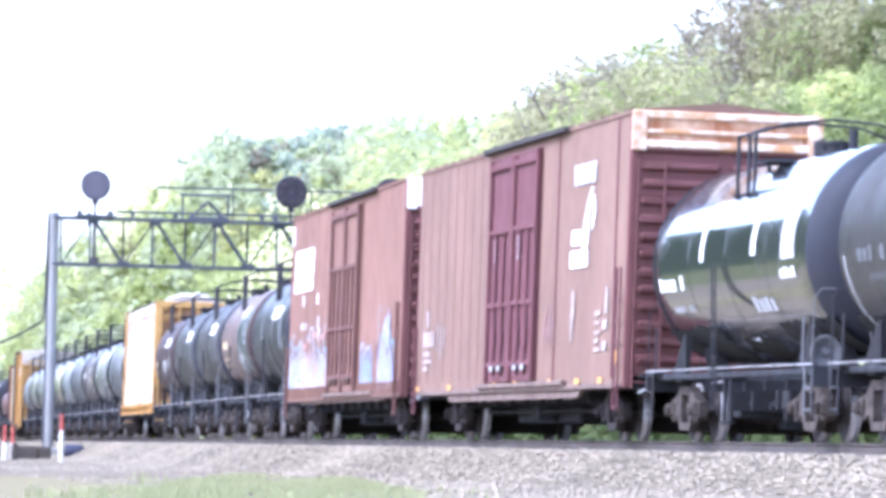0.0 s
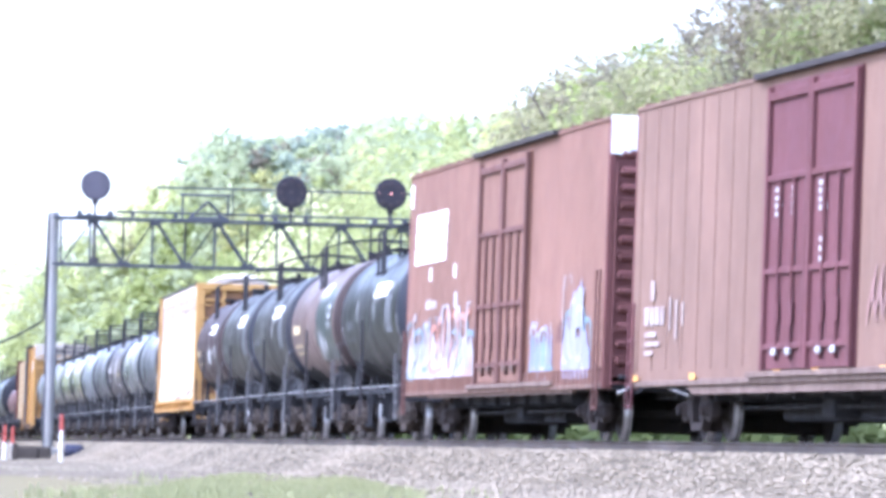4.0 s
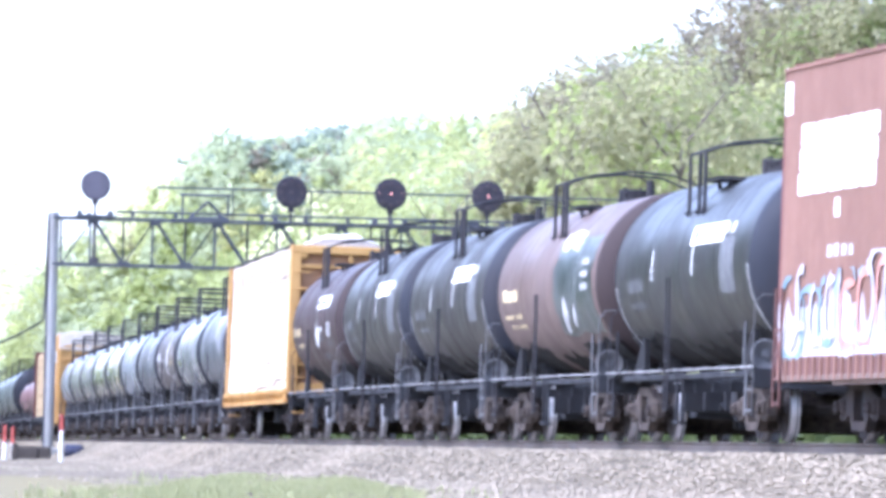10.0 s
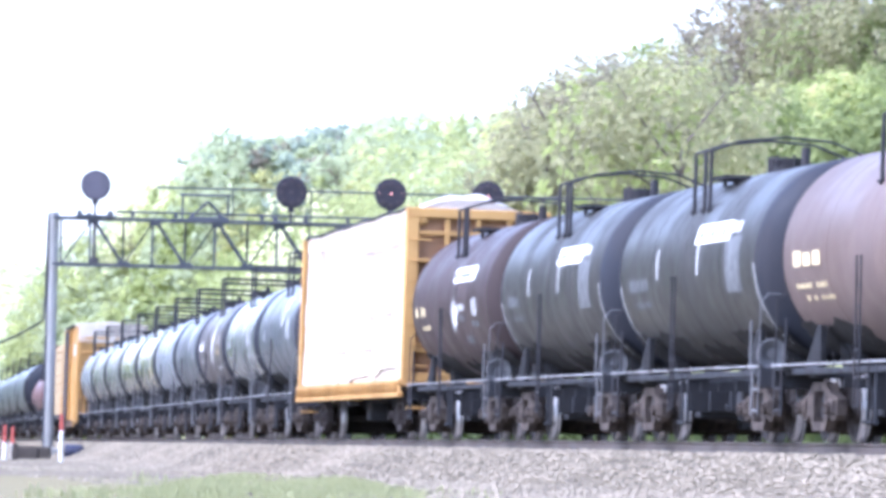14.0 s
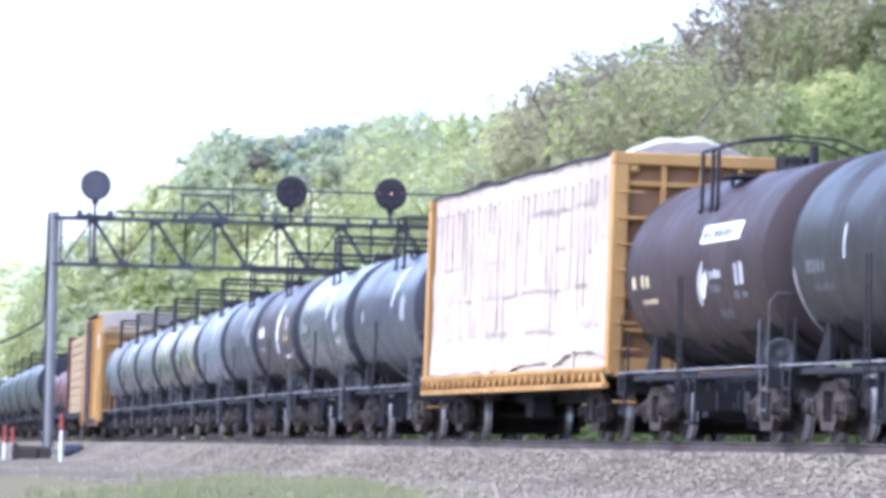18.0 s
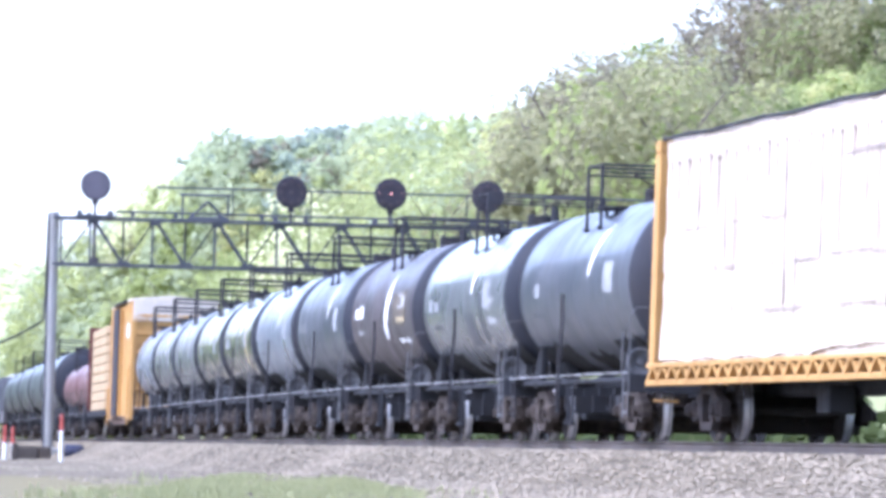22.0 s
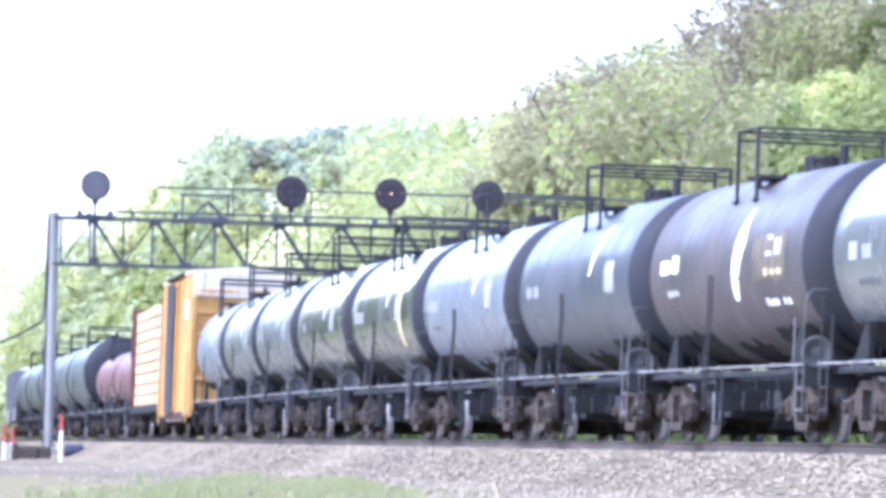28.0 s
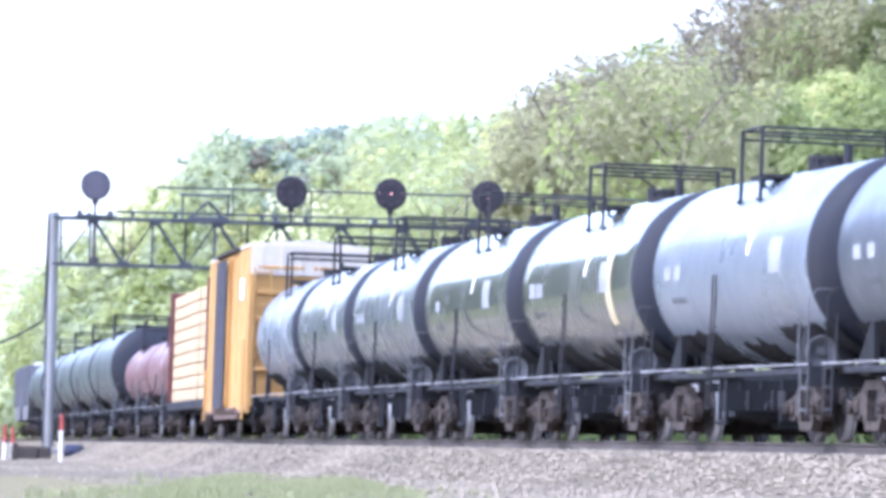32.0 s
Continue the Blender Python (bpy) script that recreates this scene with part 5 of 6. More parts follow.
    # the loose wrap that hangs down the side in folds, with swags at its lower edge
    for sy in (-1, 1):
        bm = bmesh.new()
        n, m = 420, 34
        g = []
        for i in range(n + 1):
            row = []
            x = -LL / 2 - .02 + (LL + .04) * i / n
            fr = max(0, (x + 1) / (LL / 2 + 1))
            low = 1.17 + .05 * abs(math.sin(x * 1.1)) + .22 * fr * abs(math.sin(x * .55 + .4)) + .10 * fr
            for j in range(m + 1):
                f = j / m
                z = 4.56 + (low - 4.56) * f
                q = noise.noise(Vector((x * 2.2 + .5 * math.sin(z * 1.1), z * .28, 3 + sy)))
                q2 = noise.noise(Vector((x * 6.5, z * .5, 9)))
                seam = max(0, 1 - abs(((z - 1.14) / h) % 1 - .5 - .44) / .06)
                yy = 1.385 - .07 * max(0, 1 - abs(q) / .16) - .03 * max(0, 1 - abs(q2) / .2) + .02 * q - .05 * seam * (noise.noise(Vector((x * .5, round((z - 1.14) / h), 2))) > -.15) + .03 * f ** 6
                row.append(bm.verts.new((x, sy * yy, z)))
            g.append(row)
        for i in range(n):
            for j in range(m):
                bm.faces.new((g[i][j], g[i + 1][j], g[i + 1][j + 1], g[i][j + 1]))
        part("wrap_sheet", bm, WRAP, root, "white wrap hanging in folds over the packs", smooth=True)
    for k in range(30):
        part("tie_knot", (("knot",), lambda bm: box(bm, 0, 0, 0, .05, .03, .06, .01)), STRAP, root, m=pose(-LL / 2 + .5 + (LL - 1) * k / 29 + .12 * math.sin(k * 5.1), -1.40, 4.2 + .03 * math.sin(k * 3.3)))
    r = random.Random(15)
    for k in range(30):
        ln = r.choice((.5, .7, 1.2, 1.9, 2.6)) * r.uniform(.8, 1.1)
        x = -LL / 2 + .5 + (LL - 1) * k / 29 + .12 * math.sin(k * 5.1)
        part("strap", box(bmesh.new(), 0, 0, -ln / 2, r.uniform(.014, .028), .012, ln), STRAP, root, "thin grey strap down the wrap", m=pose(x, -1.397, 4.2, 0, r.uniform(-1.2, 1.2), 0))
    for k in range(16):
        row = r.randint(1, 4)
        ln = r.uniform(.6, 2.6)
        part("pack_seam", box(bmesh.new(), 0, 0, 0, ln, .008, r.uniform(.012, .02)), STRAP, root, m=pose(r.uniform(-LL / 2 + 1.4, LL / 2 - 1.4), -1.392, 1.14 + h * row + r.uniform(-.04, .04)))
    # loose drape over the top
    bm = bmesh.new()
    n, m = 120, 24
    g = []
    for i in range(n + 1):
        row = []
        for j in range(m + 1):
            x = -LL / 2 - .1 + (LL + .2) * i / n
            yy = -1.38 + 2.76 * j / m
            z = 4.585 + .05 * noise.noise(Vector((x * .8, yy, 1))) + .05 * (1 - abs(yy) / 1.4) + ((.34 + .12 * noise.noise(Vector((x * 2.1, yy * 2.4, 6)))) * max(0, 1 - abs(x - LL / 2 + .7) / 1.2) ** .6 * max(0, 1 - (yy / 1.0 + .15) ** 2))
            row.append(bm.verts.new((x, yy, z)))
        g.append(row)
    for i in range(n):
        for j in range(m):
            bm.faces.new((g[i][j], g[i + 1][j], g[i + 1][j + 1], g[i][j + 1]))
    for sy in (-1, 1):
        part("top_cable", pipe(bmesh.new(), [(-L / 2 + .3 + (L - .6) * k / 12, sy * 1.40, 4.60 + .02 * math.sin(k * 2.1)) for k in range(13)], .03), BLACK_IRON, root, "dark cable along the upper edge of the load")
    bmesh.ops.solidify(bm, geom=bm.faces[:], thickness=.02)
    # top sheet brightened by colour against its own shade
    part("wrap_top", bm, WRAP_TOP_LIT, root, "billowed white wrap over the load, coloured brighter as if lit", smooth=True)
    return finish(root, -113.6, 8.3, "yellow centre-beam flatcar loaded with white-wrapped lumber", "flatcar", "flatcars of the train")


centre_beam()


def lumber_flat():
    root = new("bulkhead_flatcar")
    L, W = 21.6, 2.8
    bm = bmesh.new()
    box(bm, 0, 0, .98, L, W, .26, .02)
    box(bm, 0, 0, .78, L - 3, .6, .3)
    part("deck", bm, STEEL_DARK, root)
    for sx in (-1, 1):
        bm = bmesh.new()
        box(bm, sx * (L / 2 - .15), 0, 2.85, .24, W, 3.6, .02)
        for yy in (-1.2, -.6, 0, .6, 1.2):
            box(bm, sx * (L / 2 - .01), yy, 2.8, .12, .12, 3.4)
        part("bulkhead", bm, BULK_RED, root, "dull red steel bulkhead")
    for k in range(9):
        for c in range(4):
            bm = bmesh.new()
            w = (L - .8) / 4
            box(bm, 0, 0, 0, w - .012, 2.52 + .05 * ((k * 3 + c) % 3), .352, .03)
            part("lumber_pack", bm, LUMBER, root, "pack of bare yellow lumber", m=pose(-(L - .8) / 2 + w * (c + .5), 0, 1.3 + .375 * k))
    for sx in (-1, 1):
        add_truck(root, sx * 7.8)
    add_ends(root, L / 2)
    return finish(root, -293.4, 7.8, "red bulkhead flatcar stacked with bare yellow lumber", "flatcar", "flatcars of the train")


lumber_flat()


def hopper(s0):
    root = new("hopper_car")
    L, W = 15.5, 3.0
    bm = bmesh.new()
    pr = [(-L / 2 + .2, 4.0), (L / 2 - .2, 4.0), (L / 2 - .2, 2.8), (L / 2 - 2.6, 1.0), (-L / 2 + 2.6, 1.0), (-L / 2 + .2, 2.8)]
    a = [bm.verts.new((p, -W / 2, q)) for p, q in pr]
    b = [bm.verts.new((p, W / 2, q)) for p, q in pr]
    bm.faces.new(a), bm.faces.new(b)
    for i in range(6):
        bm.faces.new((a[i], a[(i + 1) % 6], b[(i + 1) % 6], b[i]))
    part("body", bm, HOPPER_GREY, root)
    for k in range(12):
        x = -L / 2 + .6 + k * (L - 1.2) / 11
        for sy in (-1, 1):
            part("side_stake", box(bmesh.new(), x, sy * (W / 2 + .05), 2.9 if 1 < k < 10 else 3.4, .1, .1, 2.2 if 1 < k < 10 else 1.2), HOPPER_GREY, root)
    bm = bmesh.new()
    box(bm, 0, 0, 4.08, L - .3, W * .75, .16, .03)
    part("roof", bm, MARK_WHITE, root, "pale dusty roof")
    bm = bmesh.new()
    box(bm, 0, 0, .86, L - .2, .5, .34)
    for sx in (-1, 1):
        box(bm, sx * (L / 2 - .3), 0, 1.05, .5, W - .3, .2)
        for yy in (-1.2, 1.2):
            rod(bm, (sx * (L / 2 - .3), yy, 1.1), (sx * (L / 2 - .3), yy, 2.9), .06, 6)
    part("underframe", bm, STEEL_DARK, root)
    for sx in (-1, 1):
        add_truck(root, sx * 5.6)
    add_ends(root, L / 2)
    return finish(root, s0, 5.6, "grey covered hopper car", "hopper car", "hopper cars of the train")


for k in range(2):
    hopper(-454 - 16.6 * (k + .5))
# ---------------------------------------------------------------- signal bridge
GY = 260.0
GH = float(np.interp(-GY, -TY, HEAD))
BRIDGE = Matrix.Translation((-15.53, GY, 0)) @ pose(0, 0, 0, 0, 0, math.degrees(GH))


def signal_bridge():
    root = new("signal_bridge")
    root.matrix_basis = BRIDGE
    span, zb, zt, dp = 26.5, 6.80, 8.62, 1.1
    for x, nm in ((0, "post"), (span, "post")):
        bm = bmesh.new()
        rod(bm, (x + .05, 0, -.9), (x + .05, 0, 8.85), .19, 18)
        box(bm, x + .05, 0, -.7, .8, .8, .5, .04)
        part(nm, bm, GANTRY_POST, root, "pale grey round steel post", smooth=True)
        bm = bmesh.new()
        rod(bm, (x - .16, -.05, -.6), (x - .16, -.05, 8.8), .05, 8)
        part("conduit", bm, GANTRY_DARK, root, "dark cable conduit along the post")
    bay = 2.45
    n = int(span / bay)
    for y in (-dp / 2, dp / 2):
        for z, w in ((zt, .17), (zb, .11)):
            bm = bmesh.new()
            angle_bar(bm, (0, y, z), (span, y, z), w, .12)
            part("chord", bm, GANTRY_DARK, root)
        for k in range(n + 1):
            x = .35 + k * bay
            bm = bmesh.new()
            angle_bar(bm, (x + (1.1 if y < 0 else 0), y, zb), (x + (1.1 if y < 0 else 0), y, zt), .09, .06)
            part("upright", bm, GANTRY_DARK, root)
            if x + bay <= span:
                bm = bmesh.new()
                if y < 0:
                    angle_bar(bm, (x + bay / 2, y, zt), (x + bay, y, zb), .17, .08)
                else:
                    angle_bar(bm, (x, y, zb), (x + bay / 2, y, zt), .11, .06)
                    angle_bar(bm, (x + bay / 2, y, zt), (x + bay, y, zb), .11, .06)
                part("diagonal", bm, GANTRY_DARK, root)
                bm = bmesh.new()
                box(bm, x + bay, y, zb + .05, .5, .03, .2)
                box(bm, x + bay / 2, y, zt - .1, .4, .03, .2)
                part("gusset", bm, GANTRY_DARK, root)
    bm = bmesh.new()
    for k in range(int(span / .6)):
        box(bm, .3 + k * .6, 0, zt + .05, .5, 1.0, .04)
    part("walkway", bm, GANTRY_DARK, root)
    for k in range(12):
        part("junction_box", (("jbox",), lambda bm: box(bm, 0, 0, 0, .16, .16, .16, .02)), GANTRY_DARK, root, m=pose(1.4 + k * 1.7, -dp / 2, zt + .16))
    bm = bmesh.new()
    rod(bm, (2.5, dp / 2, zt + .32), (span, dp / 2, zt + .32), .045, 6)
    rod(bm, (2.5, dp / 2, zt + .32), (2.5, dp / 2, zt), .025, 6)
    rod(bm, (4.1, dp / 2, zt + 1.33), (span, dp / 2, zt + 1.33), .04, 6)
    for k in range(5):
        rod(bm, (7.1 + 3.1 * k, dp / 2, zt), (7.1 + 3.1 * k, dp / 2, zt + 1.33), .035, 6)
    part("handrail", bm, GANTRY_DARK, root)
    bm = bmesh.new()
    for x in (5.1, 6.9):
        rod(bm, (x, .3, zt), (x, .3, zt + 1.05), .05, 6)
    rod(bm, (5.0, .3, zt + 1.05), (7.0, .3, zt + 1.05), .055, 6)
    rod(bm, (5.3, .3, zt + .05), (6.1, .3, zt + .8), .055, 6)
    rod(bm, (6.1, .3, zt + .8), (6.9, .3, zt + .05), .055, 6)
    box(bm, 6.1, .3, zt + .1, 1.4, .3, .2, .02)
    part("cable_frame", bm, GANTRY_DARK, root)
    tagged(root, "dark steel truss signal bridge on grey posts over the tracks", "signal bridge")


signal_bridge()


def signal(x, zc, r, lit, low=False):
    root = new("railway_signal")
    root.matrix_basis = BRIDGE @ pose(x, -.62, zc)
    bm = bmesh.new()
    turned(bm, [(-.05, .02), (-.05, r - .02), (-.03, r), (.03, r), (.05, r - .03), (.05, .02)], 40, "y")
    disc = part("backing_disc", bm, SIGNAL_BLACK, root, "round black backing disc", smooth=True)
    if low:
        part("back_plate", turned(bmesh.new(), [(-.065, .02), (-.065, r - .075), (-.05, r - .07)], 40, "y"), SIGNAL_BACK, disc, "plain grey-violet back plate", smooth=True)
    for k in range(0 if low else 9):
        a = k * math.pi / 4
        px, pz = (0, 0) if k == 8 else (.66 * r * math.cos(a), .66 * r * math.sin(a))
        bm = bmesh.new()
        rod(bm, (px, -.05, pz), (px, -.22, pz), .075, 12)
        part("lamp_hood", bm, LAMP_CAP, disc)
        if lit and k in ((8,) if lit == 1 else (8, 0, 4)):
            bm = bmesh.new()
            rod(bm, (px, -.221, pz), (px, -.235, pz), .032 if k == 8 else .014, 12)
            part("lens", bm, RED_LENS, disc, "lit reddish-white lens")
    bm = bmesh.new()
    rod(bm, (0, .1, -r + .1), (0, .1, -1.2), .055, 10)
    box(bm, 0, .1, -r - .05, .26, .2, .2, .03)
    part("mast", bm, SIGNAL_BLACK, root)
    bm = bmesh.new()
    box(bm, 0, .1, -1.22, 1.5, .4, .12, .02)
    for dx in (-.6, .6):
        box(bm, dx, .1, -1.1, .22, .22, .22, .03)
    part("bracket", bm, GANTRY_DARK, root)
    if low:
        bm = bmesh.new()
        box(bm, 0, .1, -2.1, .13, .13, 1.7, .01)
        box(bm, 0, .1, -2.95, .4, .2, .2, .02)
        part("lower_hanger", bm, SIGNAL_BLACK, root)
    tagged(root, "round black position-light signal " + ("with a lit lamp" if lit else "seen unlit") + " on the bridge", "railway signal", "signals on the bridge")


signal(1.62, 9.92, .60, 0, True)
signal(9.33, 9.85, .635, 0)
signal(13.25, 9.88, .64, 2)
signal(17.1, 9.88, .64, 1)

# cable from the bridge post to the next pole out of view
bm = bmesh.new()
pts = []
for k in range(15):
    f = k / 14
    pts.append((-15.75 - 3.0 * f, 259 + 3 * f, 4.55 - 1.15 * f + .9 * (f - .5) ** 2 - .2))
pts = [(-15.68, 259.6, 8.5), (-15.72, 259.4, 5.6)] + pts
pipe(bm, pts, .045, 6)
cab = new("hanging_cable", mesh_of("hanging_cable", bm))
cab.data.materials.append(BLACK_IRON)
tagged(cab, "slack black cable hanging from the bridge post", "cable")


def marker(x, y, h, top=.34, tilt=0):
    root = new("marker_post")
    root.matrix_basis = pose(x, y, FLAT, tilt, 0, 0)
    bm = bmesh.new()
    rod(bm, (0, 0, -.1), (0, 0, h * (1 - top)), .062, 12)
    part("shaft", bm, MARK_WHITE, root, smooth=True)
    bm = bmesh.new()
    rod(bm, (0, 0, h * (1 - top)), (0, 0, h), .066, 12, .055)
    part("cap", bm, MARK_RED, root, "red top band", smooth=True)
    tagged(root, "slim white marker post with a red top", "marker post", "marker posts by the line")


def px_ground(px, d):
    """Across position of a line of sight at distance d."""
    return (px - 784) / 11700 * d


marker(px_ground(110, 205), 205, 1.5)
marker(px_ground(10, 215), 215, 1.15, .5)
marker(px_ground(24, 222), 222, 1.12, .5)


def drum():
    root = new("plastic_drum")
    root.matrix_basis = pose(px_ground(116, 240), 240, FLAT + .30, 0, 90, 0)
    bm = bmesh.new()
    turned(bm, [(0, .01), (0, .24), (.03, .27), (.22, .27), (.24, .28), (.26, .27), (.44, .27), (.46, .28), (.48, .27), (.65, .26), (.68, .22), (.68, .01)], 20, "z")
    part("shell", bm, BLUE_PLASTIC, root, smooth=True)
    bm = bmesh.new()
    rod(bm, (.1, 0, .67), (.1, 0, .71), .05, 10)
    part("bung", bm, BLACK_IRON, root)
    tagged(root, "dark blue plastic drum lying beside a marker post", "drum")


drum()


def concrete_block(x, y, sx, sy, sz):
    root = new("concrete_block")
    root.matrix_basis = pose(x, y, FLAT)
    bm = bmesh.new()
    box(bm, 0, 0, sz / 2 - .05, sx, sy, sz + .1, .03)
    part("block", bm, CONCRETE, root)
    bm = bmesh.new()
    box(bm, 0, 0, sz + .03, sx * .9, sy * .9, .06, .015)
    part("slab", bm, CONCRETE, root)
    tagged(root, "dirty concrete footing beside the track", "concrete block")


concrete_block(px_ground(46, 235), 235, .95, .8, .42)
concrete_block(px_ground(72, 245), 245, .8, .8, .4)
concrete_block(px_ground(28, 215), 215, .22, .3, .5)

# ---------------------------------------------------------------- grass
rg = np.random.RandomState(8)
gv, gf = [], []
for k in range(90000):
    y = 70 + 62 * rg.rand()
    x = -7.5 + 12 * rg.rand()
    w = x - float(track_x(y))
    clump = noise.noise(Vector((x * .9, y * .11, 4))) + .5 * noise.noise(Vector((x * 3.1, y * .4, 9)))
    # thick on the strip between the gravel and the bank, thinning out on the stones
    side = max(-2.0, min((x + 4.4) / .5, (-.3 - x) / .8, 1.0))
    if w > -3.2 or clump + .55 * side + .3 * rg.normal() < (.5 if y < 112 else .75):
        continue
    h = (.03 + .09 * rg.rand()) * (1 + 1.1 * max(-.7, clump))
    a = rg.rand() * 6.28
    dx, dy = .012 * math.cos(a), .012 * math.sin(a)
    lx, ly = h * .7 * (rg.rand() - .5), h * .7 * (rg.rand() - .5)
    b = len(gv)
    gv += [(x - dx, y - dy, FLAT - .01), (x + dx, y + dy, FLAT - .01), (x + lx * .4 + dx, y + ly * .4, FLAT + h * .6), (x + lx, y + ly, FLAT + h)]
    gf.append((b, b + 1, b + 2, b + 3))
tagged(stuff_mesh("grass_tufts", gv, gf, BLADE), "light green grass in ragged tufts beside the gravel", "grass", kind="stuff")

# ---------------------------------------------------------------- woods
rt = np.random.RandomState(21)
FRESH, YELLOW, MID, OLIVE, DARK, BUDDING, CREAMY, SAGE, MAUVE, HAZED_FAR, HAZED_PALE = range(11)
BARE = 11
ICO = bmesh.new()
bmesh.ops.create_icosphere(ICO, subdivisions=1, radius=1.0)
ICO_V = np.array([v.co for v in ICO.verts])
ICO_F = np.array([[v.index for v in f.verts] for f in ICO.faces])
ICO.free()


def leaf_quads(crown, size, rs_):
    """Small bent quads, one for each centre, turned roughly outwards from their clump."""
    centres, out = crown
    n = len(centres)
    nrm = out + .45 * rs_.normal(size=(n, 3)) + np.array([0, 0, .25])
    a = np.cross(nrm, rs_.normal(size=(n, 3)))
    a /= np.linalg.norm(a, axis=1)[:, None]
    b = np.cross(a, nrm)
    b /= np.linalg.norm(b, axis=1)[:, None]
    s = size * (.6 + .8 * rs_.rand(n, 1))
    a, b = a * s, b * s * .7
    return np.stack([centres - a, centres - b * .8, centres + a, centres + b], 1).reshape(-1, 3)


def clumps(h, r, count, rs_, low=.3):
    """Centres and radii of the leafy clumps that make up a rounded, lopsided crown."""
    mid, tall = h * (low + 1) / 2, h * (1 - low) / 2
    out = []
    for k in range(count):
        u = (k + .5) / count
        t = k * 2.4 + rs_.rand() * .9
        zz = 1 - 1.85 * u
        rr = math.sqrt(max(.05, 1 - zz * zz)) * (.45 + .3 * rs_.rand())
        q = r * (.30 + .2 * rs_.rand()) * (1.1 - .35 * abs(zz))
        out.append((np.array([r * rr * math.cos(t), r * rr * math.sin(t), mid + (tall - .6 * q) * zz * (.86 + .14 * rs_.rand())]), q))
    return out


def crown_points(cl, n, rs_, fill=.35):
    """Leaf places: on and a little inside the skin of every clump, more on its upper side."""
    pts, outs = [], []
    total = sum(q * q for _, q in cl)
    heart = sum(c for c, _ in cl) / len(cl)
    for c, q in cl:
        m = max(4, int(n * q * q / total))
        d = rs_.normal(size=(m, 3)) + np.array([0, 0, .35])
        d /= np.linalg.norm(d, axis=1)[:, None]
        pts.append(c + d * (q * (1 - fill * rs_.rand(m, 1) + .12 * rs_.normal(size=(m, 1)))) * np.array([1, 1, .85]))
        o = (c - heart) / (np.linalg.norm(c - heart) + .1)
        outs.append(d * .8 + o * .5)
    return np.concatenate(pts), np.concatenate(outs)


def limbs(h, r, rs_, count, bare=False, stout=1.0):
    """Trunk and limbs as tapered three-sided bars."""
    vs_, fs_ = [], []

    def bar(a, b, ra, rb):
        a, b = np.array(a, float), np.array(b, float)
        d = (b - a) / (np.linalg.norm(b - a) + 1e-9)
        u = np.cross(d, (0.3, 0.9, 0.2))
        u /= np.linalg.norm(u)
        w = np.cross(d, u)
        k = len(vs_)
        for c, rr in ((a, ra), (b, rb)):
            for t in (0, 2.094, 4.189):
                vs_.append((c + rr * (u * math.cos(t) + w * math.sin(t))).tolist())
        for i in range(3):
            fs_.append((k + i, k + (i + 1) % 3, k + 3 + (i + 1) % 3, k + 3 + i))
    lean = rs_.normal(size=2) * h * .03
    bend = rs_.normal(size=2) * h * .012
    top = np.array((lean[0], lean[1], h * (.95 if bare else .72)))
    waist = top * .5 + np.array((bend[0], bend[1], 0))
    thick = (.009 * h + .04) * stout
    bar((0, 0, -.8), waist, thick, thick * .7)
    bar(waist, top, thick * .7, .03)
    for k in range(count):
        f = .3 + .65 * rs_.rand()
        st = waist * (f / .5) if f < .5 else waist + (top - waist) * ((f - .5) / .5)
        a = rs_.rand() * 6.28
        ln = r * (1.1 - .6 * f) * (.7 + .5 * rs_.rand())
        en = st + np.array([math.cos(a) * ln, math.sin(a) * ln, ln * (.5 + .7 * rs_.rand())])
        bar(st, en, (.0028 * h + .015) * stout, .015)
        if bare:
            for j in range(7):
                s2 = st + (en - st) * (.3 + .65 * rs_.rand())
                a2 = a + rs_.normal() * .8
                e2 = s2 + np.array([math.cos(a2), math.sin(a2), .9]) * ln * (.3 + .2 * rs_.rand())
                bar(s2, e2, .03, .01)
    return vs_, fs_


def lens_x(x, y):
    return 784 + 11700 * x / y


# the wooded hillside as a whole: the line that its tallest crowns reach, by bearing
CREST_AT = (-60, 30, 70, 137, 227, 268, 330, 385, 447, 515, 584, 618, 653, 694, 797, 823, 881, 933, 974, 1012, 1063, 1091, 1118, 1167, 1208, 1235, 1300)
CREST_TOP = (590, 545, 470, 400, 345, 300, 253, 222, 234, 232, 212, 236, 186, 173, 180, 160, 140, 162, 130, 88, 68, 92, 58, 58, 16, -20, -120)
leafy = [[] for _ in LEAF]
cores = [[] for _ in LEAF]
bark_v, bark_f, twig_v, twig_f = [], [], [], []
HERO = []


def add_limbs(vs_, fs_, made, at):
    b = len(vs_)
    vs_ += [(p[0] + at[0], p[1] + at[1], p[2] + at[2]) for p in made[0]]
    fs_ += [tuple(i + b for i in q) for q in made[1]]


def add_crown(kd, cl, at, n, size, core):
    """The leaves of one crown, and the dense leaf mass in the middle of its clumps."""
    leafy[kd].append(leaf_quads(crown_points(cl, n, rt), size, rt) + at)
    if core:
        for c, q in cl:
            cores[kd].append(ICO_V * (q * core * (.6 + .7 * rt.rand(len(ICO_V), 1))) * np.array([1, 1, .85]) + c + at)


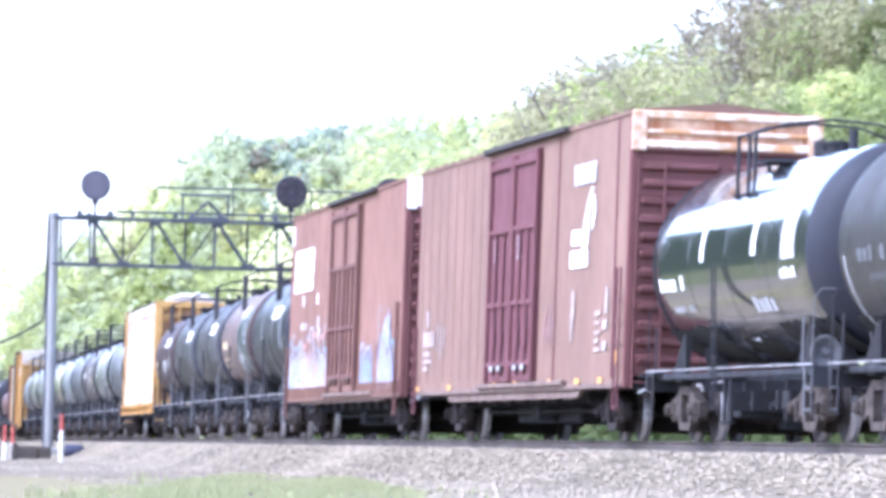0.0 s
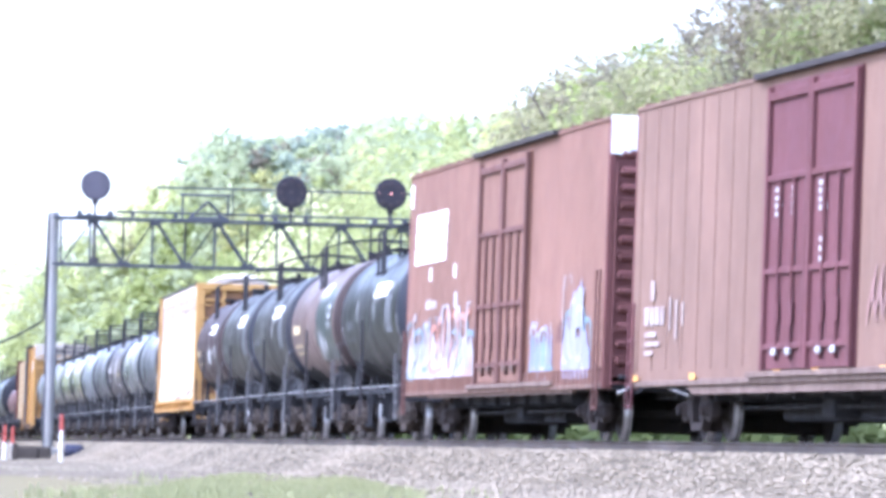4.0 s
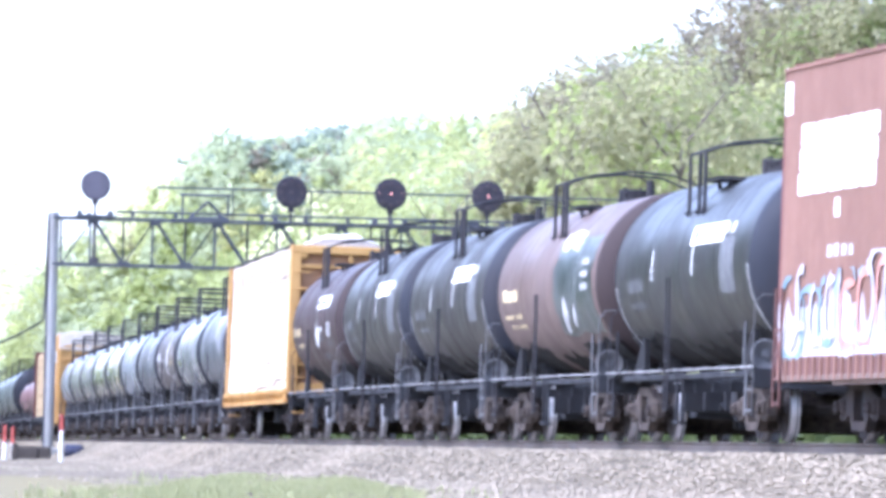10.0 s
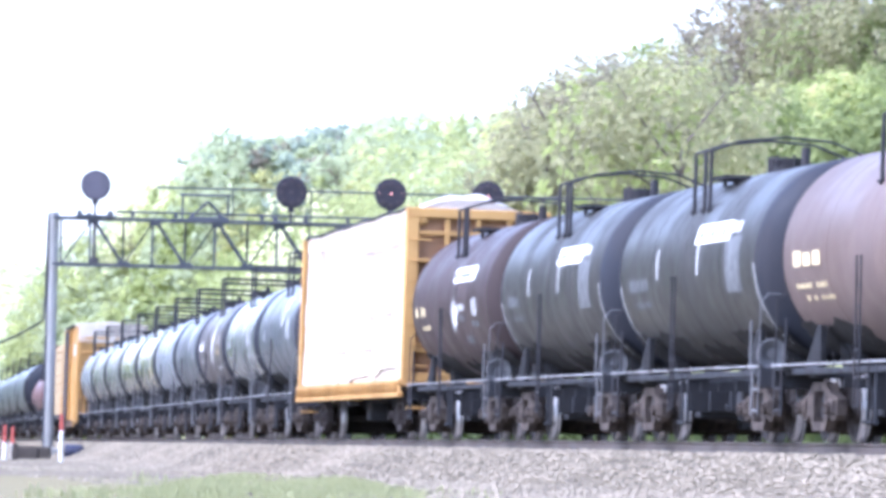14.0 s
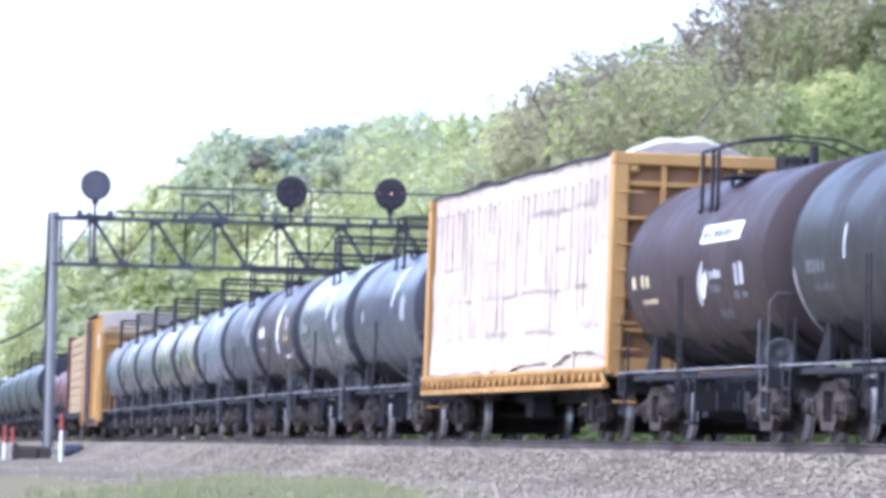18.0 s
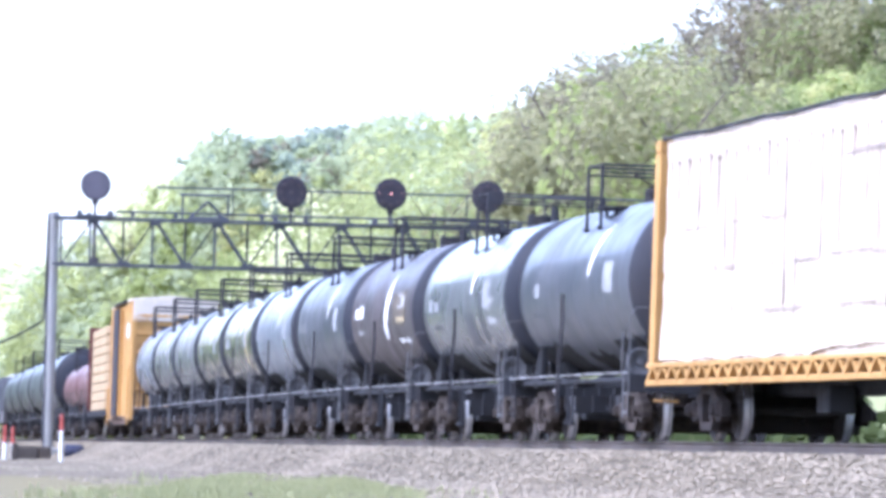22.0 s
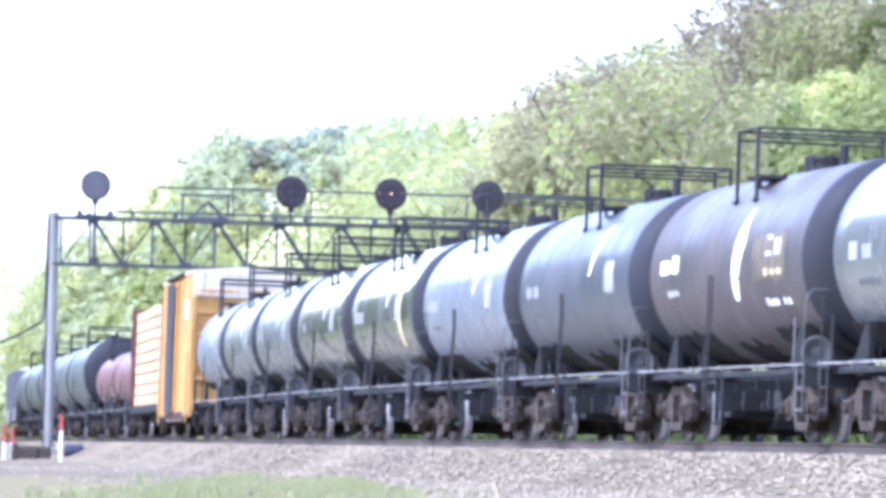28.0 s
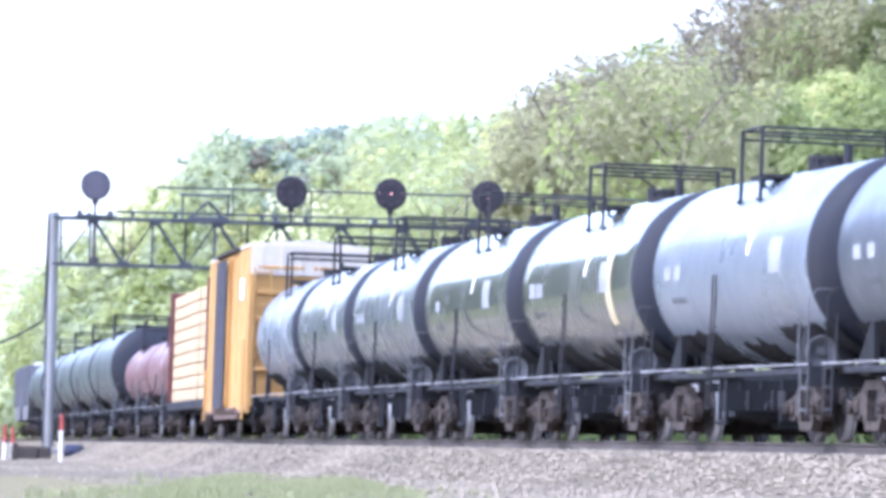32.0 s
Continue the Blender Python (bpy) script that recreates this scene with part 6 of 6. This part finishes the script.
placed = 0
for k in range(60000):
    if placed >= 1050:
        break
    y = 260 + 900 * rt.rand() ** .8
    x = (rt.rand() * 1.16 - .58) * 1568 / 11700 * y
    off = x - float(track_x(y))
    if off < 10 or off > 115:
        continue
    g0 = float(rise(x, y))
    pxl = lens_x(x, y)
    h = 10 + 8 * rt.rand()
    if off < 17:
        h *= .55
    r = h * (.26 + .1 * rt.rand())
    if 540 < y < 820:
        h *= .84
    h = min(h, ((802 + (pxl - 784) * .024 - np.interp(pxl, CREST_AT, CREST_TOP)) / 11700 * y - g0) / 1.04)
    if h < 4.5:
        continue
    r = min(r, h * .36)
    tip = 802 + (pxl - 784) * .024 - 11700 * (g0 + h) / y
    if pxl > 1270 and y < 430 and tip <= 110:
        continue
    patch = math.sin(x * .13 + y * .017) + .5 * rt.normal()
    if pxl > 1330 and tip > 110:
        kd = rt.choice([FRESH, MID, YELLOW], p=[.6, .3, .1])
    elif pxl > 1185:
        kd = rt.choice([OLIVE, BUDDING, MAUVE, BARE, MID], p=[.30, .29, .16, .12, .13])
    elif pxl > 1085:
        kd = rt.choice([FRESH, YELLOW, MID, OLIVE])
    elif pxl > 1005:
        kd = rt.choice([MAUVE, BUDDING, SAGE, OLIVE])
    elif pxl > 860:
        kd = rt.choice([YELLOW, HAZED_PALE, OLIVE, OLIVE])
    # the more distant crowns below take leaf tones paled for haze
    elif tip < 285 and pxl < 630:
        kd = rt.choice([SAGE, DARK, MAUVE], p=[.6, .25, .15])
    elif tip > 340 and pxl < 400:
        kd = rt.choice([HAZED_PALE, SAGE, FRESH, SAGE])
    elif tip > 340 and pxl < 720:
        kd = rt.choice([FRESH, HAZED_PALE, FRESH, YELLOW])
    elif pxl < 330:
        kd = rt.choice([CREAMY, HAZED_FAR, SAGE, HAZED_PALE], p=[.4, .3, .15, .15])
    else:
        kd = rt.choice([CREAMY, YELLOW, YELLOW, HAZED_PALE] if patch > .2 else [HAZED_PALE, SAGE, HAZED_PALE, HAZED_PALE, SAGE])
    if y < 470 and 980 < pxl < 1640 and len(HERO) < 45:
        HERO.append((x, y, g0, h, r, kd))
        placed += 1
        continue
    at = np.array([x, y, g0])
    near = y < 560
    thin = kd in (BUDDING, MAUVE, OLIVE)
    if kd == BARE:
        add_limbs(twig_v, twig_f, limbs(h * 1.1, r * 1.1, rt, 14, True, 1.1), at)
        add_crown(MAUVE, clumps(h * 1.1, r, 12, rt, .1), at, 800 if near else 350, .2 if near else .42, 0)
    else:
        cl = clumps(h, r, 18 if near else 13, rt, .08)
        add_crown(kd, cl, at, 1500 if near else 430, .23 if near else .56, 0 if near else .42)
        add_limbs(bark_v, bark_f, limbs(h, r, rt, 6), at)
        if thin:
            add_limbs(twig_v, twig_f, limbs(h, r, rt, 6, True, 1.2), at)
    placed += 1
# far hill: haze painted into its very pale leaf colour
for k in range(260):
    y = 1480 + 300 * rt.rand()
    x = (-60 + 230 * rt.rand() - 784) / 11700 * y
    add_crown(HAZED_FAR, clumps(11, 4.5, 6, rt, .1), np.array([x, y, float(rise(x, y))]), 130, .7, .85)


def joined(name, verts, sizes, kinds_of, smooth=False):
    """One mesh of separate faces: sizes corners each, with a material for each face."""
    me = bpy.data.meshes.new(name)
    count = len(kinds_of)
    me.vertices.add(len(verts))
    me.vertices.foreach_set("co", verts.astype(np.float32).ravel())
    loops = sizes if isinstance(sizes, np.ndarray) else np.arange(count * sizes)
    width = len(loops) // count
    me.loops.add(len(loops))
    me.loops.foreach_set("vertex_index", loops.astype(np.int32))
    me.polygons.add(count)
    me.polygons.foreach_set("loop_start", np.arange(0, len(loops), width, dtype=np.int32))
    for lf in LEAF:
        me.materials.append(lf)
    me.polygons.foreach_set("material_index", np.array(kinds_of, dtype=np.int32))
    me.polygons.foreach_set("use_smooth", [smooth] * count)
    me.update(calc_edges=True)
    return new(name, me)


arr = np.concatenate([q for lst in leafy for q in lst])
tagged(joined("hillside_woods", arr, 4, [kd for kd, lst in enumerate(leafy) for q in lst for _ in range(len(q) // 4)]),
       "spring woods in fresh green and bare grey on the hillside", "woods", kind="stuff")
arr = np.concatenate([q for lst in cores for q in lst])
nb = len(arr) // len(ICO_V)
tris = (ICO_F[None] + (np.arange(nb) * len(ICO_V))[:, None, None]).ravel()
tagged(joined("hillside_leaf_clumps", arr, tris, [kd for kd, lst in enumerate(cores) for q in lst for _ in range(len(ICO_F))], True),
       "dense leaf masses inside the crowns of the spring woods", "woods", kind="stuff")
tagged(stuff_mesh("hillside_trunks", bark_v, bark_f, BARK), "dark trunks and limbs of the hillside woods", "tree trunks", kind="stuff")
tagged(stuff_mesh("hillside_bare_trees", twig_v, twig_f, BARE_TWIG), "bare grey-brown trees among the green woods", "bare trees", kind="stuff")


def tree(x, y, g0, h, r, kd, leaves=2800, size=.225, low=.15):
    """One tree: a tapered trunk with limbs, and a ragged crown of small leaves."""
    root = new("tree")
    root.matrix_basis = pose(x, y, g0)
    bare = kd == BARE
    thin = kd in (BUDDING, MAUVE, OLIVE)
    v, f = limbs(h, r, rt, 14 if bare else 9, bare, 1.5 if bare or thin else 1.0)
    me = bpy.data.meshes.new("trunk")
    me.from_pydata(v, [], f)
    me.materials.append(BARE_TWIG if bare or thin else BARK)
    new("trunk", me).parent = root
    cl = clumps(h, r * 1.1, 24, rt, .38 if (thin or bare) and h > 12 else low)
    q = leaf_quads(crown_points(cl, int(leaves * (.75 if bare else 1)), rt, .8 if bare or thin else .5), size * (.85 if thin else 1), rt)
    me = bpy.data.meshes.new("crown")
    me.from_pydata(q.tolist(), [], np.arange(len(q)).reshape(-1, 4).tolist())
    me.materials.append(LEAF[MAUVE if bare else kd])
    new("crown", me).parent = root
    look_ = ("fresh green", "yellow-green", "mid-green", "olive-green", "dark evergreen", "thinly budding", "haze-paled creamy", "grey-green", "grey-mauve budding", "pale", "haze-paled green", "bare grey-brown")[kd]
    tagged(root, look_ + " spring tree on the wooded hillside", "tree", "trees on the hillside")


for q in HERO:
    tree(*q)
# tall trees on the near crest
for pxl, y, tip, kd, wide in ((1205, 470, 40, OLIVE, .2), (1250, 462, -10, MAUVE, .2), (1285, 455, -50, BARE, .22), (1330, 448, -60, BUDDING, .2), (1362, 446, -40, BARE, .2),
                              (1395, 440, -70, OLIVE, .2), (1432, 446, -90, BARE, .22), (1480, 436, -60, BUDDING, .22), (1535, 430, -80, OLIVE, .22), (1575, 432, -60, MID, .22),
                              (1012, 560, 88, MAUVE, .22), (1040, 540, 74, OLIVE, .2), (1063, 530, 68, MAUVE, .24), (1092, 535, 100, BARE, .24), (1128, 520, 56, FRESH, .17), (1150, 515, 74, YELLOW, .17), (1120, 500, 190, FRESH, .24), (1180, 520, 58, BUDDING, .22),
                              (974, 640, 132, OLIVE, .24), (925, 660, 168, YELLOW, .26), (881, 760, 140, SAGE, .2), (695, 880, 174, SAGE, .33),
                              (1385, 420, 150, FRESH, .32), (1450, 415, 122, FRESH, .34), (1515, 410, 112, FRESH, .34), (1570, 405, 118, MID, .34), (1490, 395, 190, FRESH, .34), (1550, 390, 200, YELLOW, .34), (1420, 398, 215, MID, .34)):
    x = (pxl - 784) / 11700 * y
    g0 = float(rise(x, y))
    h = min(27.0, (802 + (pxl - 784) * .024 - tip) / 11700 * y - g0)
    if h > 5:
        tree(x, y, g0, h, h * wide, kd)
# dark crowns that stand out on the far crest, leaf tones lifted for haze
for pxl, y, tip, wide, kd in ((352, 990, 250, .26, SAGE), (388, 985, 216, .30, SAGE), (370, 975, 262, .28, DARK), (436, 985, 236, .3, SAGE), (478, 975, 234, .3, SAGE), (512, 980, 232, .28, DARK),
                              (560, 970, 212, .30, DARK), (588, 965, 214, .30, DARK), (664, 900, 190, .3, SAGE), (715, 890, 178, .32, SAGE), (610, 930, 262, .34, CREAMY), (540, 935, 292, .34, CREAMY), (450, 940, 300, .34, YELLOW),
                              (42, 1080, 530, .34, SAGE), (60, 1075, 492, .34, HAZED_PALE), (76, 1070, 455, .32, SAGE), (98, 1060, 436, .32, HAZED_PALE), (128, 1050, 415, .32, SAGE), (160, 1040, 396, .32, HAZED_PALE), (192, 1030, 376, .3, SAGE), (232, 1020, 350, .3, CREAMY), (66, 1050, 540, .4, HAZED_PALE), (108, 1040, 500, .4, SAGE)):
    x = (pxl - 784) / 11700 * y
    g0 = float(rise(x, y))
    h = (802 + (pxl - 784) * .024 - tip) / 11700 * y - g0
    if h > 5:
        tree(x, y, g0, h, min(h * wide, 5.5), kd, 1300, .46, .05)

# brush and tall grass on the far side of the line, seen under the cars
rb = np.random.RandomState(31)
nbr = 30000
bs = 75 - 240 * rb.rand(nbr) ** 1.3
bw = 6.0 + 5.0 * rb.rand(nbr)
base = np.array([on_track(s, w, FLAT) for s, w in zip(bs, bw)])
base[:, 2] += (.15 + 1.5 * rb.rand(nbr) * (.45 + .55 * np.sin(bs * .9) * np.sin(bs * .23 + bw)) + .10 * (bw - 6))
me = bpy.data.meshes.new("trackside_brush")
q = leaf_quads((base, rb.normal(size=(nbr, 3)) * .6 + np.array([-.5, -.5, .4])), .19, rb)
me.from_pydata(q.tolist(), [], np.arange(len(q)).reshape(-1, 4).tolist())
me.materials.append(foliage("brush_leaf", (0.048, 0.066, 0.02), (0.072, 0.088, 0.028), 0.25))
tagged(new("trackside_brush", me), "low green brush beyond the track", "brush", kind="stuff")


# ---------------------------------------------------------------- motion
def motions():
    """The train rolls past from far to near; its wheels turn with it."""
    times = [2.0 * k for k in range(17)]
    for root, s0, half in CARS:
        walk(root, [(t, car_pose(s0 + run(t), half)) for t in times])
    spin = [0.1 * k for k in range(321)]
    for ws, ax in WHEELS:
        walk(ws, [(t, pose(ax, 0, .457, 0, math.degrees(run(t) / .457), 0)) for t in spin])


motions()
